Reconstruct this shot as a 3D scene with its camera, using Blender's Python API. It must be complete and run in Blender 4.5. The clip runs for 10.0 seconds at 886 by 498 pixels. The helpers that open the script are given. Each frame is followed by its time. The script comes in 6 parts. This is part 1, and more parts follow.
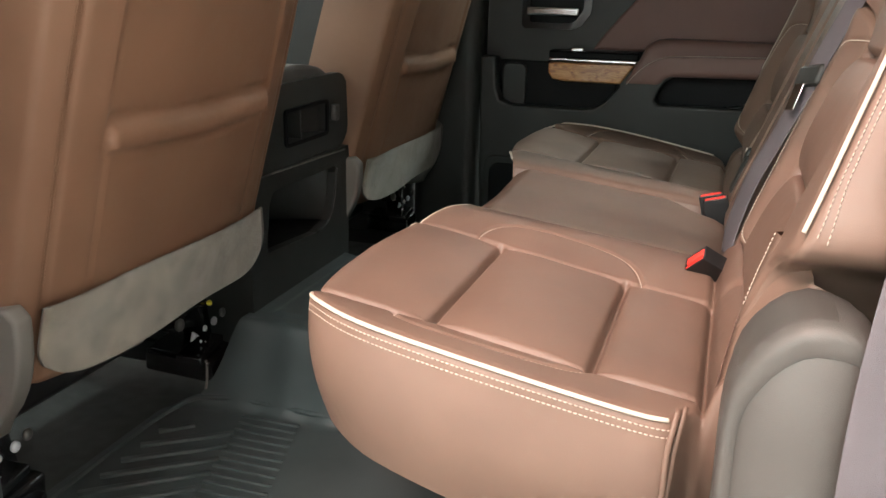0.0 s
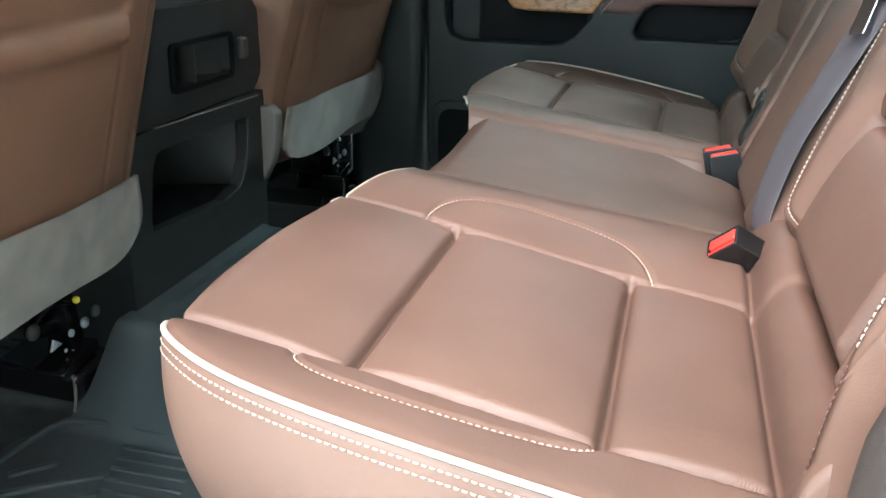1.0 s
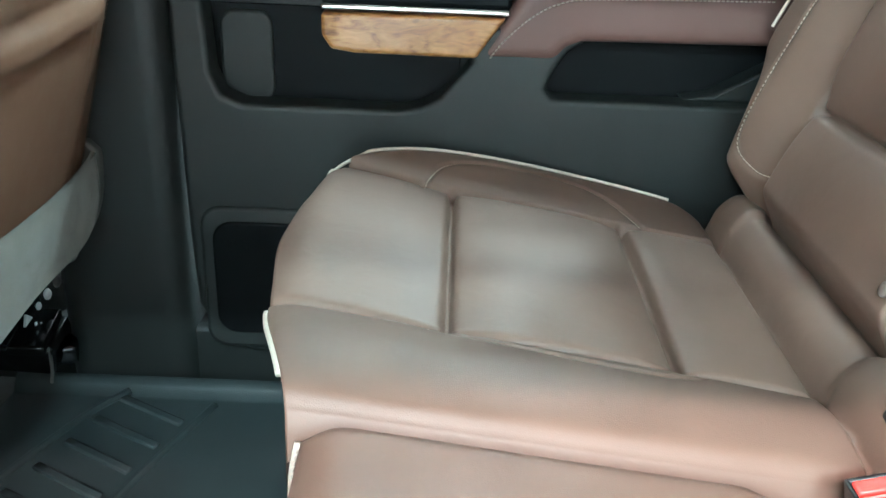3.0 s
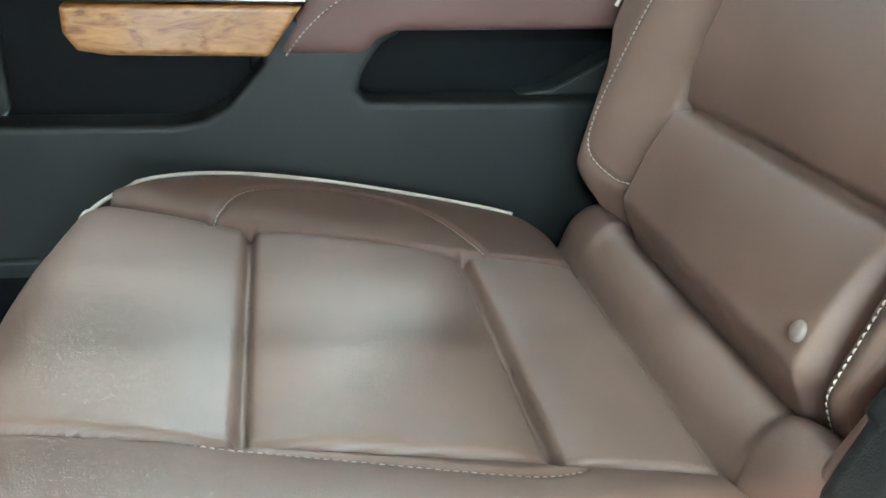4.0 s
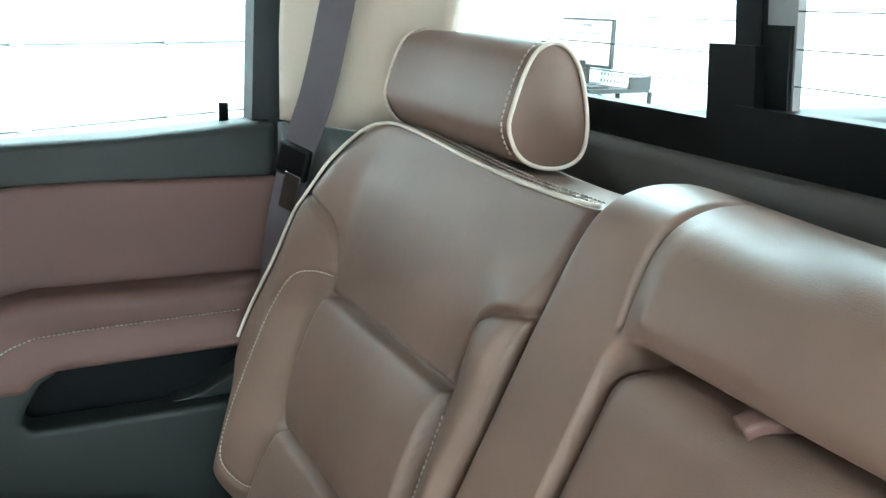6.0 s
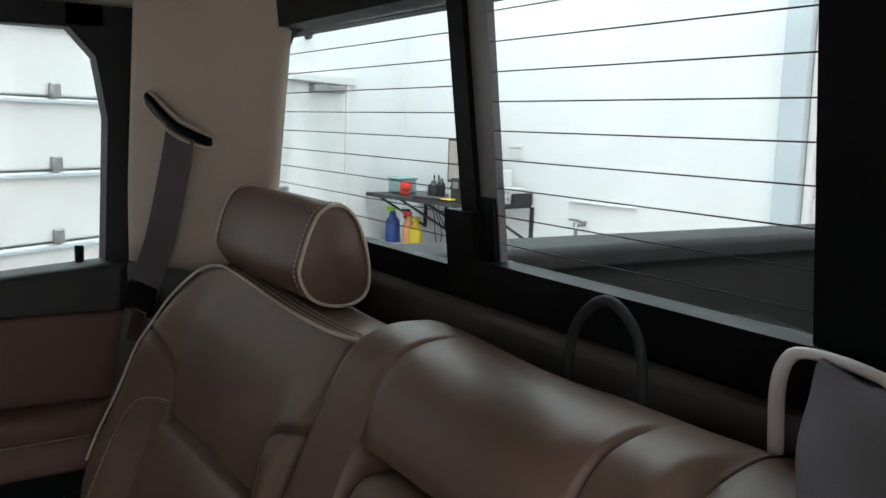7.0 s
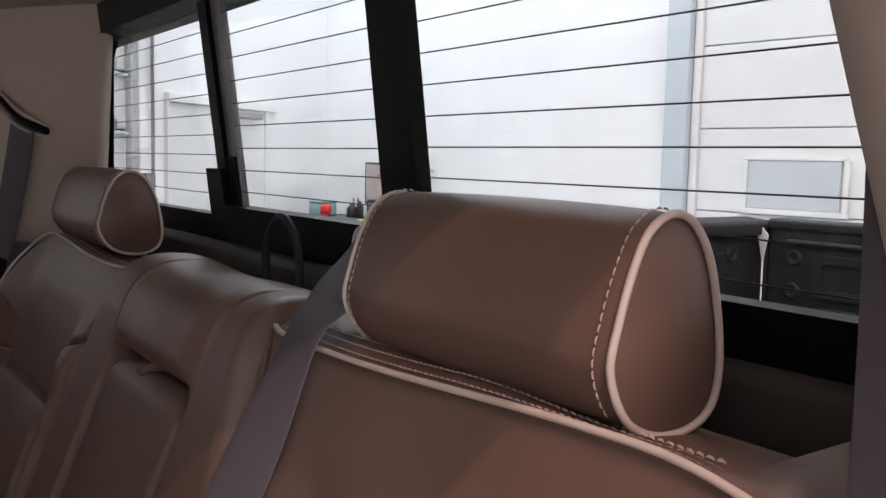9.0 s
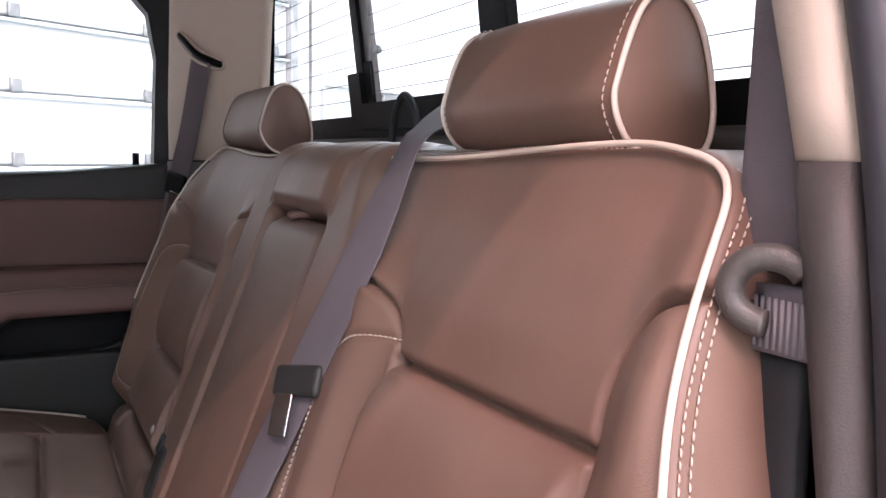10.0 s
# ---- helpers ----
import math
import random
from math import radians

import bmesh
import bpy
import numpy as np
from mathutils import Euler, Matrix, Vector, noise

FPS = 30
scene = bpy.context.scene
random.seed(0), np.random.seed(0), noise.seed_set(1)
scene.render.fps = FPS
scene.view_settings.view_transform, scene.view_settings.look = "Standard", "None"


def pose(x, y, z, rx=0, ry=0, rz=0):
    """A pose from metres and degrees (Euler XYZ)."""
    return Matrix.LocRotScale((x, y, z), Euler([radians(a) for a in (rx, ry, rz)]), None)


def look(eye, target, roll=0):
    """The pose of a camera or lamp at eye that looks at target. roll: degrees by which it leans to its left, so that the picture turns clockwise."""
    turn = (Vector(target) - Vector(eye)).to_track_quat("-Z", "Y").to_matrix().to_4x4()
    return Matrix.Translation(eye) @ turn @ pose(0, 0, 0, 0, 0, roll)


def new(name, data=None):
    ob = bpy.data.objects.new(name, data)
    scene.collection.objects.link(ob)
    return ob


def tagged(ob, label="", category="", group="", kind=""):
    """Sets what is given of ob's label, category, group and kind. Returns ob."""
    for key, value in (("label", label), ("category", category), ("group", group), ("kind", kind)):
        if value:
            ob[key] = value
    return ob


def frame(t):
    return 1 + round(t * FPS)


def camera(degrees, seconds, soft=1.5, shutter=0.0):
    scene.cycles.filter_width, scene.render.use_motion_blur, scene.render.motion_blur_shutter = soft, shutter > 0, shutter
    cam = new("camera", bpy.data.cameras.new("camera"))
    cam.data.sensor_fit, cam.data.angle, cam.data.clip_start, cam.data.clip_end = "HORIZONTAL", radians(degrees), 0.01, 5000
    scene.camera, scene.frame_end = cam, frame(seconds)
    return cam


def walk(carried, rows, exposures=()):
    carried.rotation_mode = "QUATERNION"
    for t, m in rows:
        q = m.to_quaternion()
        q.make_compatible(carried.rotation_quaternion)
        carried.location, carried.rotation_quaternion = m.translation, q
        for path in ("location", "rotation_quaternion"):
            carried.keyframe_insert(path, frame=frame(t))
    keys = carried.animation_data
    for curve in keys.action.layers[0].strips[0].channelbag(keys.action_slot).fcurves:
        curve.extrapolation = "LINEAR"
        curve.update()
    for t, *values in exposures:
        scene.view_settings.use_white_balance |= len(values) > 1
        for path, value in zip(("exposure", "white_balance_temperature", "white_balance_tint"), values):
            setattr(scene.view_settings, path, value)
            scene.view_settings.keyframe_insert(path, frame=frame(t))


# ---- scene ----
cam = camera(53.6, 10.0)
PATH = [
    (0, (0.462, 0.136, 0.817), (-0.119, 1.958, 0.231), 1.3),
    (0.5, (0.424, 0.321, 0.768), (-0.107, 2.148, 0.153), 1.3),
    (1, (0.37, 0.488, 0.751), (-0.092, 2.302, 0.049), 1.4),
    (1.5, (0.269, 0.723, 0.772), (-0.124, 2.544, 0.045), 1.6),
    (1.8, (0.207, 0.902, 0.78), (-0.119, 2.734, 0.047), 1.8),
    (2, (0.172, 1.001, 0.793), (-0.091, 2.837, 0.046), 2.2),
    (3.5, (0.145, 1.55, 0.804), (0.328, 3.352, -0.042), 2.8),
    (3.8, (0.164, 1.597, 0.773), (0.474, 3.387, -0.063), 3.1),
    (4, (0.18, 1.617, 0.766), (0.561, 3.394, -0.07), 2.9),
    (4.5, (0.212, 1.629, 0.817), (0.727, 3.352, -0.058), 2.6),
    (5, (0.277, 1.604, 0.914), (0.824, 3.311, 0.027), 1.1),
    (5.5, (0.291, 1.537, 0.983), (0.996, 3.272, 0.281), 1.9),
    (6, (0.297, 1.421, 1.042), (1.154, 3.15, 0.514), 2.3),
    (7.5, (0.349, 1.147, 1.109), (1.454, 2.799, 0.89), 1.6),
    (8, (0.376, 1.07, 1.105), (1.511, 2.702, 0.887), 1.5),
    (8.5, (0.393, 1.0, 1.083), (1.548, 2.618, 0.867), 1.4),
    (9, (0.387, 0.889, 1.04), (1.541, 2.51, 0.841), 1.3),
    (9.2, (0.382, 0.85, 1.023), (1.516, 2.486, 0.827), 1.2),
    (9.5, (0.365, 0.796, 0.992), (1.459, 2.461, 0.817), 1.8),
    (10, (0.343, 0.709, 0.908), (1.205, 2.502, 0.699), 1.0),
]
EXPOSURES = [(0.0, 1.4, 6250, -4), (0.5, 1.83, 5450, -10), (1.0, 1.9, 5150, -13), (1.5, 1.94, 4780, -19), (2.0, 2.5, 4800, -24), (3.5, 3.0, 5200, -12), (4.5, 3.03, 5150, -12), (5.5, 3.02, 4900, -19), (6.2, 2.4, 5350, -12), (7.3, -0.15, 6100, 6), (8.5, -0.17, 6250, 12), (9.2, 0.14, 6100, 16), (9.6, 0.68, 6000, 16), (10.0, 1.2, 5850, 15)]
walk(cam, [(t, look(eye, target, roll)) for t, eye, target, roll in PATH], EXPOSURES)

# world and light: a white workshop; its ceiling strip lamps are unseen and added
world = bpy.data.worlds.new("world")
scene.world = world
world.use_nodes = True
world.node_tree.nodes["Background"].inputs["Color"].default_value = (0.8, 0.87, 1.0, 1)
world.node_tree.nodes["Background"].inputs["Strength"].default_value = 0.3
CEIL, GROUND = 5.4, -0.62
# WARM is an invented tint that reddens the leather by the open door
COOL, WARM = (0.94, 0.99, 0.99), (1.0, 0.59, 0.53)


def lamp(x, y, watts, color=COOL, turn=0.0, long=2.4, wide=0.3):
    """An unseen strip lamp under the workshop ceiling, added where brightness is wanted."""
    data = bpy.data.lights.new("added_strip_light", "AREA")
    data.shape, data.size, data.size_y, data.energy, data.color = "RECTANGLE", long, wide, watts, color
    ob = new("added_strip_light", data)
    ob.matrix_world = pose(x, y, CEIL - 0.12, 0, 0, turn)
    return ob


# over the open side of the truck, set so the roof edge's shadow falls right
lamp(-3.6, -8.6, 260.0)
lamp(0.3, -8.6, 90.0)
lamp(0.4, -4.5, 190.0, wide=0.14)
for x, y, watts in ((-0.9, -1.34, 160.0), (-1.6, -3.6, 248.0), (2.2, -3.4, 54.0)):
    lamp(x, y, watts, WARM, wide=0.14)
# in front of, behind and beyond the truck: fills for backrests, walls and far cushion
lamp(-5.4, 1.2, 105.0, turn=90)
lamp(1.9, 1.7, 50.0, turn=90, wide=1.2)
lamp(2.6, 5.8, 62.0, turn=65, long=1.6)
lamp(3.15, 6.4, 48.0, turn=65, long=1.6)
lamp(3.4, 4.6, 56.0).matrix_world = look((3.4, 4.6, CEIL - 0.2), (3.37, 7.47, 0.4))
lamp(0.1, 5.0, 40.0)

YC = 1.72  # centre line of the cab


# ---- mesh helpers ----
def mesh(name, verts, faces, smooth=True):
    me = bpy.data.meshes.new(name)
    me.from_pydata([tuple(map(float, v)) for v in verts], [], faces)
    me.update()
    if smooth:
        me.shade_smooth()
    return me


def part(name, me, material, parent=None, label=""):
    if isinstance(me, bmesh.types.BMesh):
        bm, me = me, bpy.data.meshes.new(name)
        bm.to_mesh(me)
        bm.free()
    me.materials.clear()
    me.materials.append(material)
    ob = new(name, me)
    if parent is not None:
        ob.parent = parent
        ob.matrix_parent_inverse = parent.matrix_basis.inverted()
    return tagged(ob, label)


def thing(name, at, label, category, group="", kind=""):
    ob = new(name)
    ob.empty_display_size = 0.05
    ob.matrix_basis = Matrix.Translation(at)
    return tagged(ob, label, category, group, kind)


def grid(P, close=False):
    """Verts and faces of an array (rows, columns, 3)."""
    r, c = P.shape[:2]
    faces = []
    for i in range(r - 1):
        for j in range(c if close else c - 1):
            k = (j + 1) % c
            faces.append((i * c + j, i * c + k, (i + 1) * c + k, (i + 1) * c + j))
    return P.reshape(-1, 3), faces


def sm(a, b, x):
    t = np.clip((np.asarray(x, float) - a) / (b - a), 0, 1)
    return t * t * (3 - 2 * t)


def smooth_line(pts, n=60, closed=False):
    """Catmull-Rom through pts, evenly spaced."""
    p = np.array(pts, float)
    p = np.vstack([p[-1:], p, p[:2]]) if closed else np.vstack([2 * p[0] - p[1], p, 2 * p[-1] - p[-2]])
    out = []
    for i in range(1, len(p) - 2):
        for t in np.linspace(0, 1, 14, endpoint=False):
            a, b, c, d = p[i - 1:i + 3]
            out.append(0.5 * ((2 * b) + (c - a) * t + (2 * a - 5 * b + 4 * c - d) * t * t + (3 * b - a - 3 * c + d) * t ** 3))
    out.append(p[-2])
    out = np.array(out)
    d = np.r_[0, np.cumsum(np.linalg.norm(np.diff(out, axis=0), axis=1))]
    s = np.linspace(0, d[-1], n)
    return np.stack([np.interp(s, d, out[:, k]) for k in range(out.shape[1])], 1)


def frames_along(p, closed=False):
    t = np.roll(p, -1, 0) - np.roll(p, 1, 0) if closed else np.gradient(p, axis=0)
    t /= np.linalg.norm(t, axis=1)[:, None] + 1e-12
    n = np.cross(t[0], (0.3, 0.5, 0.81))
    n /= np.linalg.norm(n)
    ns = []
    for v in t:
        n = n - v * (n @ v)
        n = n / np.linalg.norm(n)
        ns.append(n)
    ns = np.array(ns)
    return t, ns, np.cross(t, ns)


def tube(p, r, sides=8, closed=False, flat=1.0):
    p = np.asarray(p, float)
    t, n, b = frames_along(p, closed)
    a = np.linspace(0, 2 * math.pi, sides, endpoint=False)
    P = p[:, None] + r * (np.cos(a)[None, :, None] * n[:, None] + flat * np.sin(a)[None, :, None] * b[:, None])
    if closed:
        P = np.concatenate([P, P[:1]])
    v, f = grid(P, True)
    if not closed:
        m = len(p)
        f = f + [tuple(range(sides))[::-1], tuple(range((m - 1) * sides, m * sides))]
    return v, f


def ribbon(p, across, width, thick):
    """A flat strap along p; across: its width's direction at each point."""
    p, a = np.asarray(p, float), np.asarray(across, float)
    if a.ndim == 1:
        a = np.repeat(a[None], len(p), 0)
    t = np.gradient(p, axis=0)
    t /= np.linalg.norm(t, axis=1)[:, None]
    a = a - t * np.sum(a * t, 1)[:, None]
    a /= np.linalg.norm(a, axis=1)[:, None]
    n = np.cross(t, a)
    h, k = width / 2, thick / 2
    prof = [(-h, -k * 0.4), (-h * 0.96, -k), (-h * 0.5, -k), (0, -k), (h * 0.5, -k), (h * 0.96, -k), (h, -k * 0.4), (h, k * 0.4), (h * 0.96, k), (h * 0.5, k), (0, k), (-h * 0.5, k), (-h * 0.96, k), (-h, k * 0.4)]
    P = np.stack([p + a * u + n * w for u, w in prof], 1)
    v, f = grid(P, True)
    c, m = len(prof), len(p)
    return v, f + [tuple(range(c))[::-1], tuple(range((m - 1) * c, m * c))]


def stitch_mesh(name, p, normals, step=0.0056, length=0.0043, r=0.0010):
    """Single thread stitches along p, each a small rounded bar that sits on the surface."""
    p, normals = np.asarray(p, float), np.asarray(normals, float)
    d = np.r_[0, np.cumsum(np.linalg.norm(np.diff(p, axis=0), axis=1))]
    verts, faces = [], []
    for s in np.arange(0.001, d[-1] - length, step):
        a, b = (np.array([np.interp(q, d, p[:, k]) for k in range(3)]) for q in (s, s + length))
        n = np.array([np.interp(s, d, normals[:, k]) for k in range(3)])
        n /= np.linalg.norm(n) + 1e-9
        t = (b - a) / (np.linalg.norm(b - a) + 1e-9)
        side = np.cross(n, t)
        base = len(verts)
        for q, lift, rr in ((a, -0.3, 0.5), (a + t * length * 0.25, 0.5, 1.0), (b - t * length * 0.25, 0.5, 1.0), (b, -0.3, 0.5)):
            for ang in (0, 90, 180, 270):
                verts.append(q + n * r * lift + rr * r * (math.cos(radians(ang)) * side + math.sin(radians(ang)) * n))
        for i in range(3):
            for j in range(4):
                k = (j + 1) % 4
                faces.append((base + i * 4 + j, base + i * 4 + k, base + i * 4 + 4 + k, base + i * 4 + 4 + j))
        faces += [(base + 3, base + 2, base + 1, base), (base + 12, base + 13, base + 14, base + 15)]
    return mesh(name, verts, faces)


def box(size, bevel=0.004, segments=2, at=(0, 0, 0), rot=(0, 0, 0)):
    bm = bmesh.new()
    bmesh.ops.create_cube(bm, size=1)
    bmesh.ops.scale(bm, vec=size, verts=bm.verts)
    if bevel:
        bmesh.ops.bevel(bm, geom=bm.edges[:], offset=min(bevel, 0.45 * min(size)), segments=segments, profile=0.6, affect="EDGES")
    for f in bm.faces:
        f.smooth = bevel > 0 and segments > 1 and max(map(abs, f.normal)) < 0.999
    bmesh.ops.transform(bm, matrix=pose(*at, *rot), verts=bm.verts)
    return bm


def merged(*parts_list):
    out = bmesh.new()
    for bm in parts_list:
        me = bpy.data.meshes.new("tmp")
        bm.to_mesh(me)
        bm.free()
        out.from_mesh(me)
        bpy.data.meshes.remove(me)
    return out


def prism(outline, depth, axis="y", at=0.0, bevel=0.0, segments=2):
    """A plate with the given outline: (x, z) pushed along y, (y, z) along x or (x, y) along z, from at to at + depth."""
    bm = bmesh.new()

    def put(u, v, w):
        return {"y": (u, w, v), "x": (w, u, v), "z": (u, v, w)}[axis]
    vs = [bm.verts.new(put(u, v, at)) for u, v in outline]
    f = bm.faces.new(vs)
    top = bmesh.ops.extrude_face_region(bm, geom=[f])
    bmesh.ops.translate(bm, vec=put(0, 0, depth), verts=[e for e in top["geom"] if isinstance(e, bmesh.types.BMVert)])
    bmesh.ops.recalc_face_normals(bm, faces=bm.faces[:])
    if bevel:
        bmesh.ops.bevel(bm, geom=[e for e in bm.edges if e.calc_face_angle(0) > 0.5], offset=bevel, segments=segments, profile=0.6, affect="EDGES")
    for g in bm.faces:
        g.smooth = bevel > 0 and abs(g.normal[{"x": 0, "y": 1, "z": 2}[axis]]) < 0.999
    return bm


def round_rect(u0, v0, u1, v1, r, n=6):
    out = []
    for cu, cv, a in ((u1 - r, v1 - r, 0), (u0 + r, v1 - r, 90), (u0 + r, v0 + r, 180), (u1 - r, v0 + r, 270)):
        for k in range(n + 1):
            t = radians(a + 90 * k / n)
            out.append((cu + r * math.cos(t), cv + r * math.sin(t)))
    return out


def ring(outer, inner, depth, axis="x", at=0.0):
    """A frame between two outlines that have the same number of points."""
    bm = bmesh.new()

    def put(u, v, w):
        return {"y": (u, w, v), "x": (w, u, v), "z": (u, v, w)}[axis]
    n = len(outer)
    rows = [[bm.verts.new(put(u, v, w)) for u, v in o] for o, w in ((outer, at), (inner, at), (inner, at + depth), (outer, at + depth))]
    for i in range(4):
        a, b = rows[i], rows[(i + 1) % 4]
        for j in range(n):
            k = (j + 1) % n
            bm.faces.new((a[j], a[k], b[k], b[j]))
    bmesh.ops.recalc_face_normals(bm, faces=bm.faces[:])
    return bm


# ---- materials ----
def material(name, color, rough=0.5, metal=0.0, vary=0.12, scale=9.0, grain=0.0, grain_scale=700.0, rough_vary=0.1, spec=0.5, coat=0.0, color2=None, sheen=0.0, cells=False, wave=0.0):
    mat = bpy.data.materials.new(name)
    mat.use_nodes = True
    nt = mat.node_tree
    bsdf = nt.nodes["Principled BSDF"]
    coord = nt.nodes.new("ShaderNodeTexCoord")
    big = nt.nodes.new("ShaderNodeTexNoise")
    big.inputs["Scale"].default_value, big.inputs["Detail"].default_value = scale, 6
    nt.links.new(coord.outputs["Object"], big.inputs["Vector"])
    ramp = nt.nodes.new("ShaderNodeValToRGB")
    c2 = color2 or tuple(c * (1 - vary) for c in color)
    c1 = tuple(min(1, c * (1 + vary)) for c in color) if not color2 else color
    ramp.color_ramp.elements[0].position, ramp.color_ramp.elements[1].position = 0.32, 0.68
    ramp.color_ramp.elements[0].color, ramp.color_ramp.elements[1].color = (*c2, 1), (*c1, 1)
    nt.links.new(big.outputs["Fac"], ramp.inputs["Fac"])
    nt.links.new(ramp.outputs["Color"], bsdf.inputs["Base Color"])
    rr = nt.nodes.new("ShaderNodeMapRange")
    rr.inputs["To Min"].default_value, rr.inputs["To Max"].default_value = rough - rough_vary, rough + rough_vary
    mid = nt.nodes.new("ShaderNodeTexNoise")
    mid.inputs["Scale"].default_value, mid.inputs["Detail"].default_value = scale * 4, 4
    nt.links.new(coord.outputs["Object"], mid.inputs["Vector"])
    nt.links.new(mid.outputs["Fac"], rr.inputs["Value"])
    nt.links.new(rr.outputs["Result"], bsdf.inputs["Roughness"])
    bsdf.inputs["Metallic"].default_value = metal
    bsdf.inputs["Specular IOR Level"].default_value = spec
    bsdf.inputs["Coat Weight"].default_value = coat
    bsdf.inputs["Sheen Weight"].default_value = sheen
    if grain:
        if cells:
            g = nt.nodes.new("ShaderNodeTexVoronoi")
            g.feature = "DISTANCE_TO_EDGE"
            out = g.outputs["Distance"]
        else:
            g = nt.nodes.new("ShaderNodeTexNoise")
            g.inputs["Detail"].default_value = 3
            out = g.outputs["Fac"]
        g.inputs["Scale"].default_value = grain_scale
        nt.links.new(coord.outputs["Object"], g.inputs["Vector"])
        bump = nt.nodes.new("ShaderNodeBump")
        bump.inputs["Strength"].default_value, bump.inputs["Distance"].default_value = grain, 0.001
        nt.links.new(out, bump.inputs["Height"])
        nt.links.new(bump.outputs["Normal"], bsdf.inputs["Normal"])
        if wave:
            w = nt.nodes.new("ShaderNodeTexNoise")
            w.inputs["Scale"].default_value, w.inputs["Detail"].default_value, w.inputs["Distortion"].default_value = 26.0, 4.0, 0.8
            nt.links.new(coord.outputs["Object"], w.inputs["Vector"])
            soft = nt.nodes.new("ShaderNodeBump")
            soft.inputs["Strength"].default_value, soft.inputs["Distance"].default_value = wave, 0.01
            nt.links.new(w.outputs["Fac"], soft.inputs["Height"])
            nt.links.new(soft.outputs["Normal"], bump.inputs["Normal"])
    return mat


LEATHER = material("brown_leather", (0.140, 0.090, 0.067), 0.48, vary=0.12, scale=7, grain=0.15, grain_scale=560, cells=True, rough_vary=0.06, spec=0.40, wave=0.06)
LEATHER_BACK = material("saddle_leather", (0.160, 0.087, 0.052), 0.55, vary=0.1, scale=6, grain=0.2, grain_scale=620, cells=True, wave=0.08, spec=0.35)
LEATHER_DOOR = material("door_leather", (0.118, 0.064, 0.053), 0.55, vary=0.08, scale=6, grain=0.2, grain_scale=620, cells=True, wave=0.05, spec=0.4)
PIPING = material("cream_piping", (0.54, 0.48, 0.40), 0.5, vary=0.08, scale=30, grain=0.2)
THREAD = material("cream_thread", (0.44, 0.37, 0.31), 0.7, vary=0.1, scale=60)
PLASTIC = material("charcoal_plastic", (0.0165, 0.0178, 0.0166), 0.50, vary=0.12, scale=6, grain=0.4, grain_scale=900, rough_vary=0.06, spec=0.4)
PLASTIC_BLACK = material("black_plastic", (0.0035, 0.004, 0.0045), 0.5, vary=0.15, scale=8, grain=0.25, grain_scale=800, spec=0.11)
PLASTIC_GREY = material("grey_plastic", (0.12, 0.113, 0.10), 0.48, vary=0.08, scale=6, grain=0.35, grain_scale=900)
RUBBER = material("black_rubber", (0.02, 0.022, 0.024), 0.6, vary=0.2, scale=12, grain=0.3, grain_scale=400, spec=0.25)
MAT_RUBBER = material("rubber_floor_mat", (0.041, 0.050, 0.051), 0.46, vary=0.18, scale=9, grain=0.3, grain_scale=500, rough_vary=0.12, spec=0.35)
CARPET = material("grey_felt", (0.165, 0.148, 0.115), 0.95, vary=0.24, scale=24, grain=0.9, grain_scale=1400, sheen=0.3)
CARPET_DARK = material("dark_carpet", (0.042, 0.044, 0.042), 0.95, vary=0.25, scale=30, grain=0.9, grain_scale=900)
BEIGE = material("beige_trim", (0.43, 0.37, 0.30), 0.65, vary=0.05, scale=5, grain=0.35, grain_scale=1000)
HEADLINER_M = material("beige_headliner", (0.40, 0.36, 0.29), 0.95, vary=0.07, scale=14, grain=0.6, grain_scale=1500)
WEBBING = material("grey_webbing", (0.092, 0.082, 0.091), 0.75, vary=0.08, scale=20, grain=0.6, grain_scale=1100)
CHROME = material("chrome", (0.58, 0.58, 0.59), 0.17, metal=1.0, vary=0.03, rough_vary=0.04)
STEEL = material("dull_steel", (0.35, 0.35, 0.35), 0.38, metal=1.0, vary=0.15, scale=40)
RED = material("red_button", (0.75, 0.045, 0.035), 0.4, vary=0.05)
COLUMN_DIM = material("dark_tinted_edge", (0.16, 0.165, 0.165), 0.4, vary=0.06)
BELT_THREAD = material("grey_belt_thread", (0.14, 0.132, 0.14), 0.8, vary=0.1)
WHITE_PLASTIC = material("white_plastic", (0.7, 0.7, 0.7), 0.45, vary=0.05)
WALL = material("white_wall_paint", (0.80, 0.81, 0.81), 0.7, vary=0.03, scale=2.5, grain=0.08, grain_scale=160)
DOOR_PAINT = material("white_door_paint", (0.74, 0.76, 0.75), 0.45, vary=0.03, scale=3)
COLUMN_PAINT = material("pale_blue_paint", (0.52, 0.58, 0.62), 0.55, vary=0.04, scale=4)
CONCRETE = material("concrete_floor", (0.52, 0.52, 0.51), 0.6, vary=0.16, scale=2, grain=0.4, grain_scale=120)
CEILING_PAINT = material("white_ceiling_paint", (0.8, 0.8, 0.79), 0.8, vary=0.03, scale=2)
BODY_PAINT = material("dark_body_paint", (0.02, 0.021, 0.023), 0.3, vary=0.1, scale=3, coat=0.3)
BEDLINER = material("black_bedliner", (0.008, 0.010, 0.0098), 0.6, vary=0.25, scale=14, grain=0.8, grain_scale=220)
GLASS_DARK = material("window_pane_grey", (0.55, 0.6, 0.62), 0.15, vary=0.04, scale=3)
BUCKLE = material("black_buckle_plastic", (0.011, 0.0115, 0.012), 0.35, vary=0.1, scale=20)
PLASTIC_TRIM = material("grey_side_trim", (0.053, 0.049, 0.044), 0.5, vary=0.08, scale=6, grain=0.35, grain_scale=900)
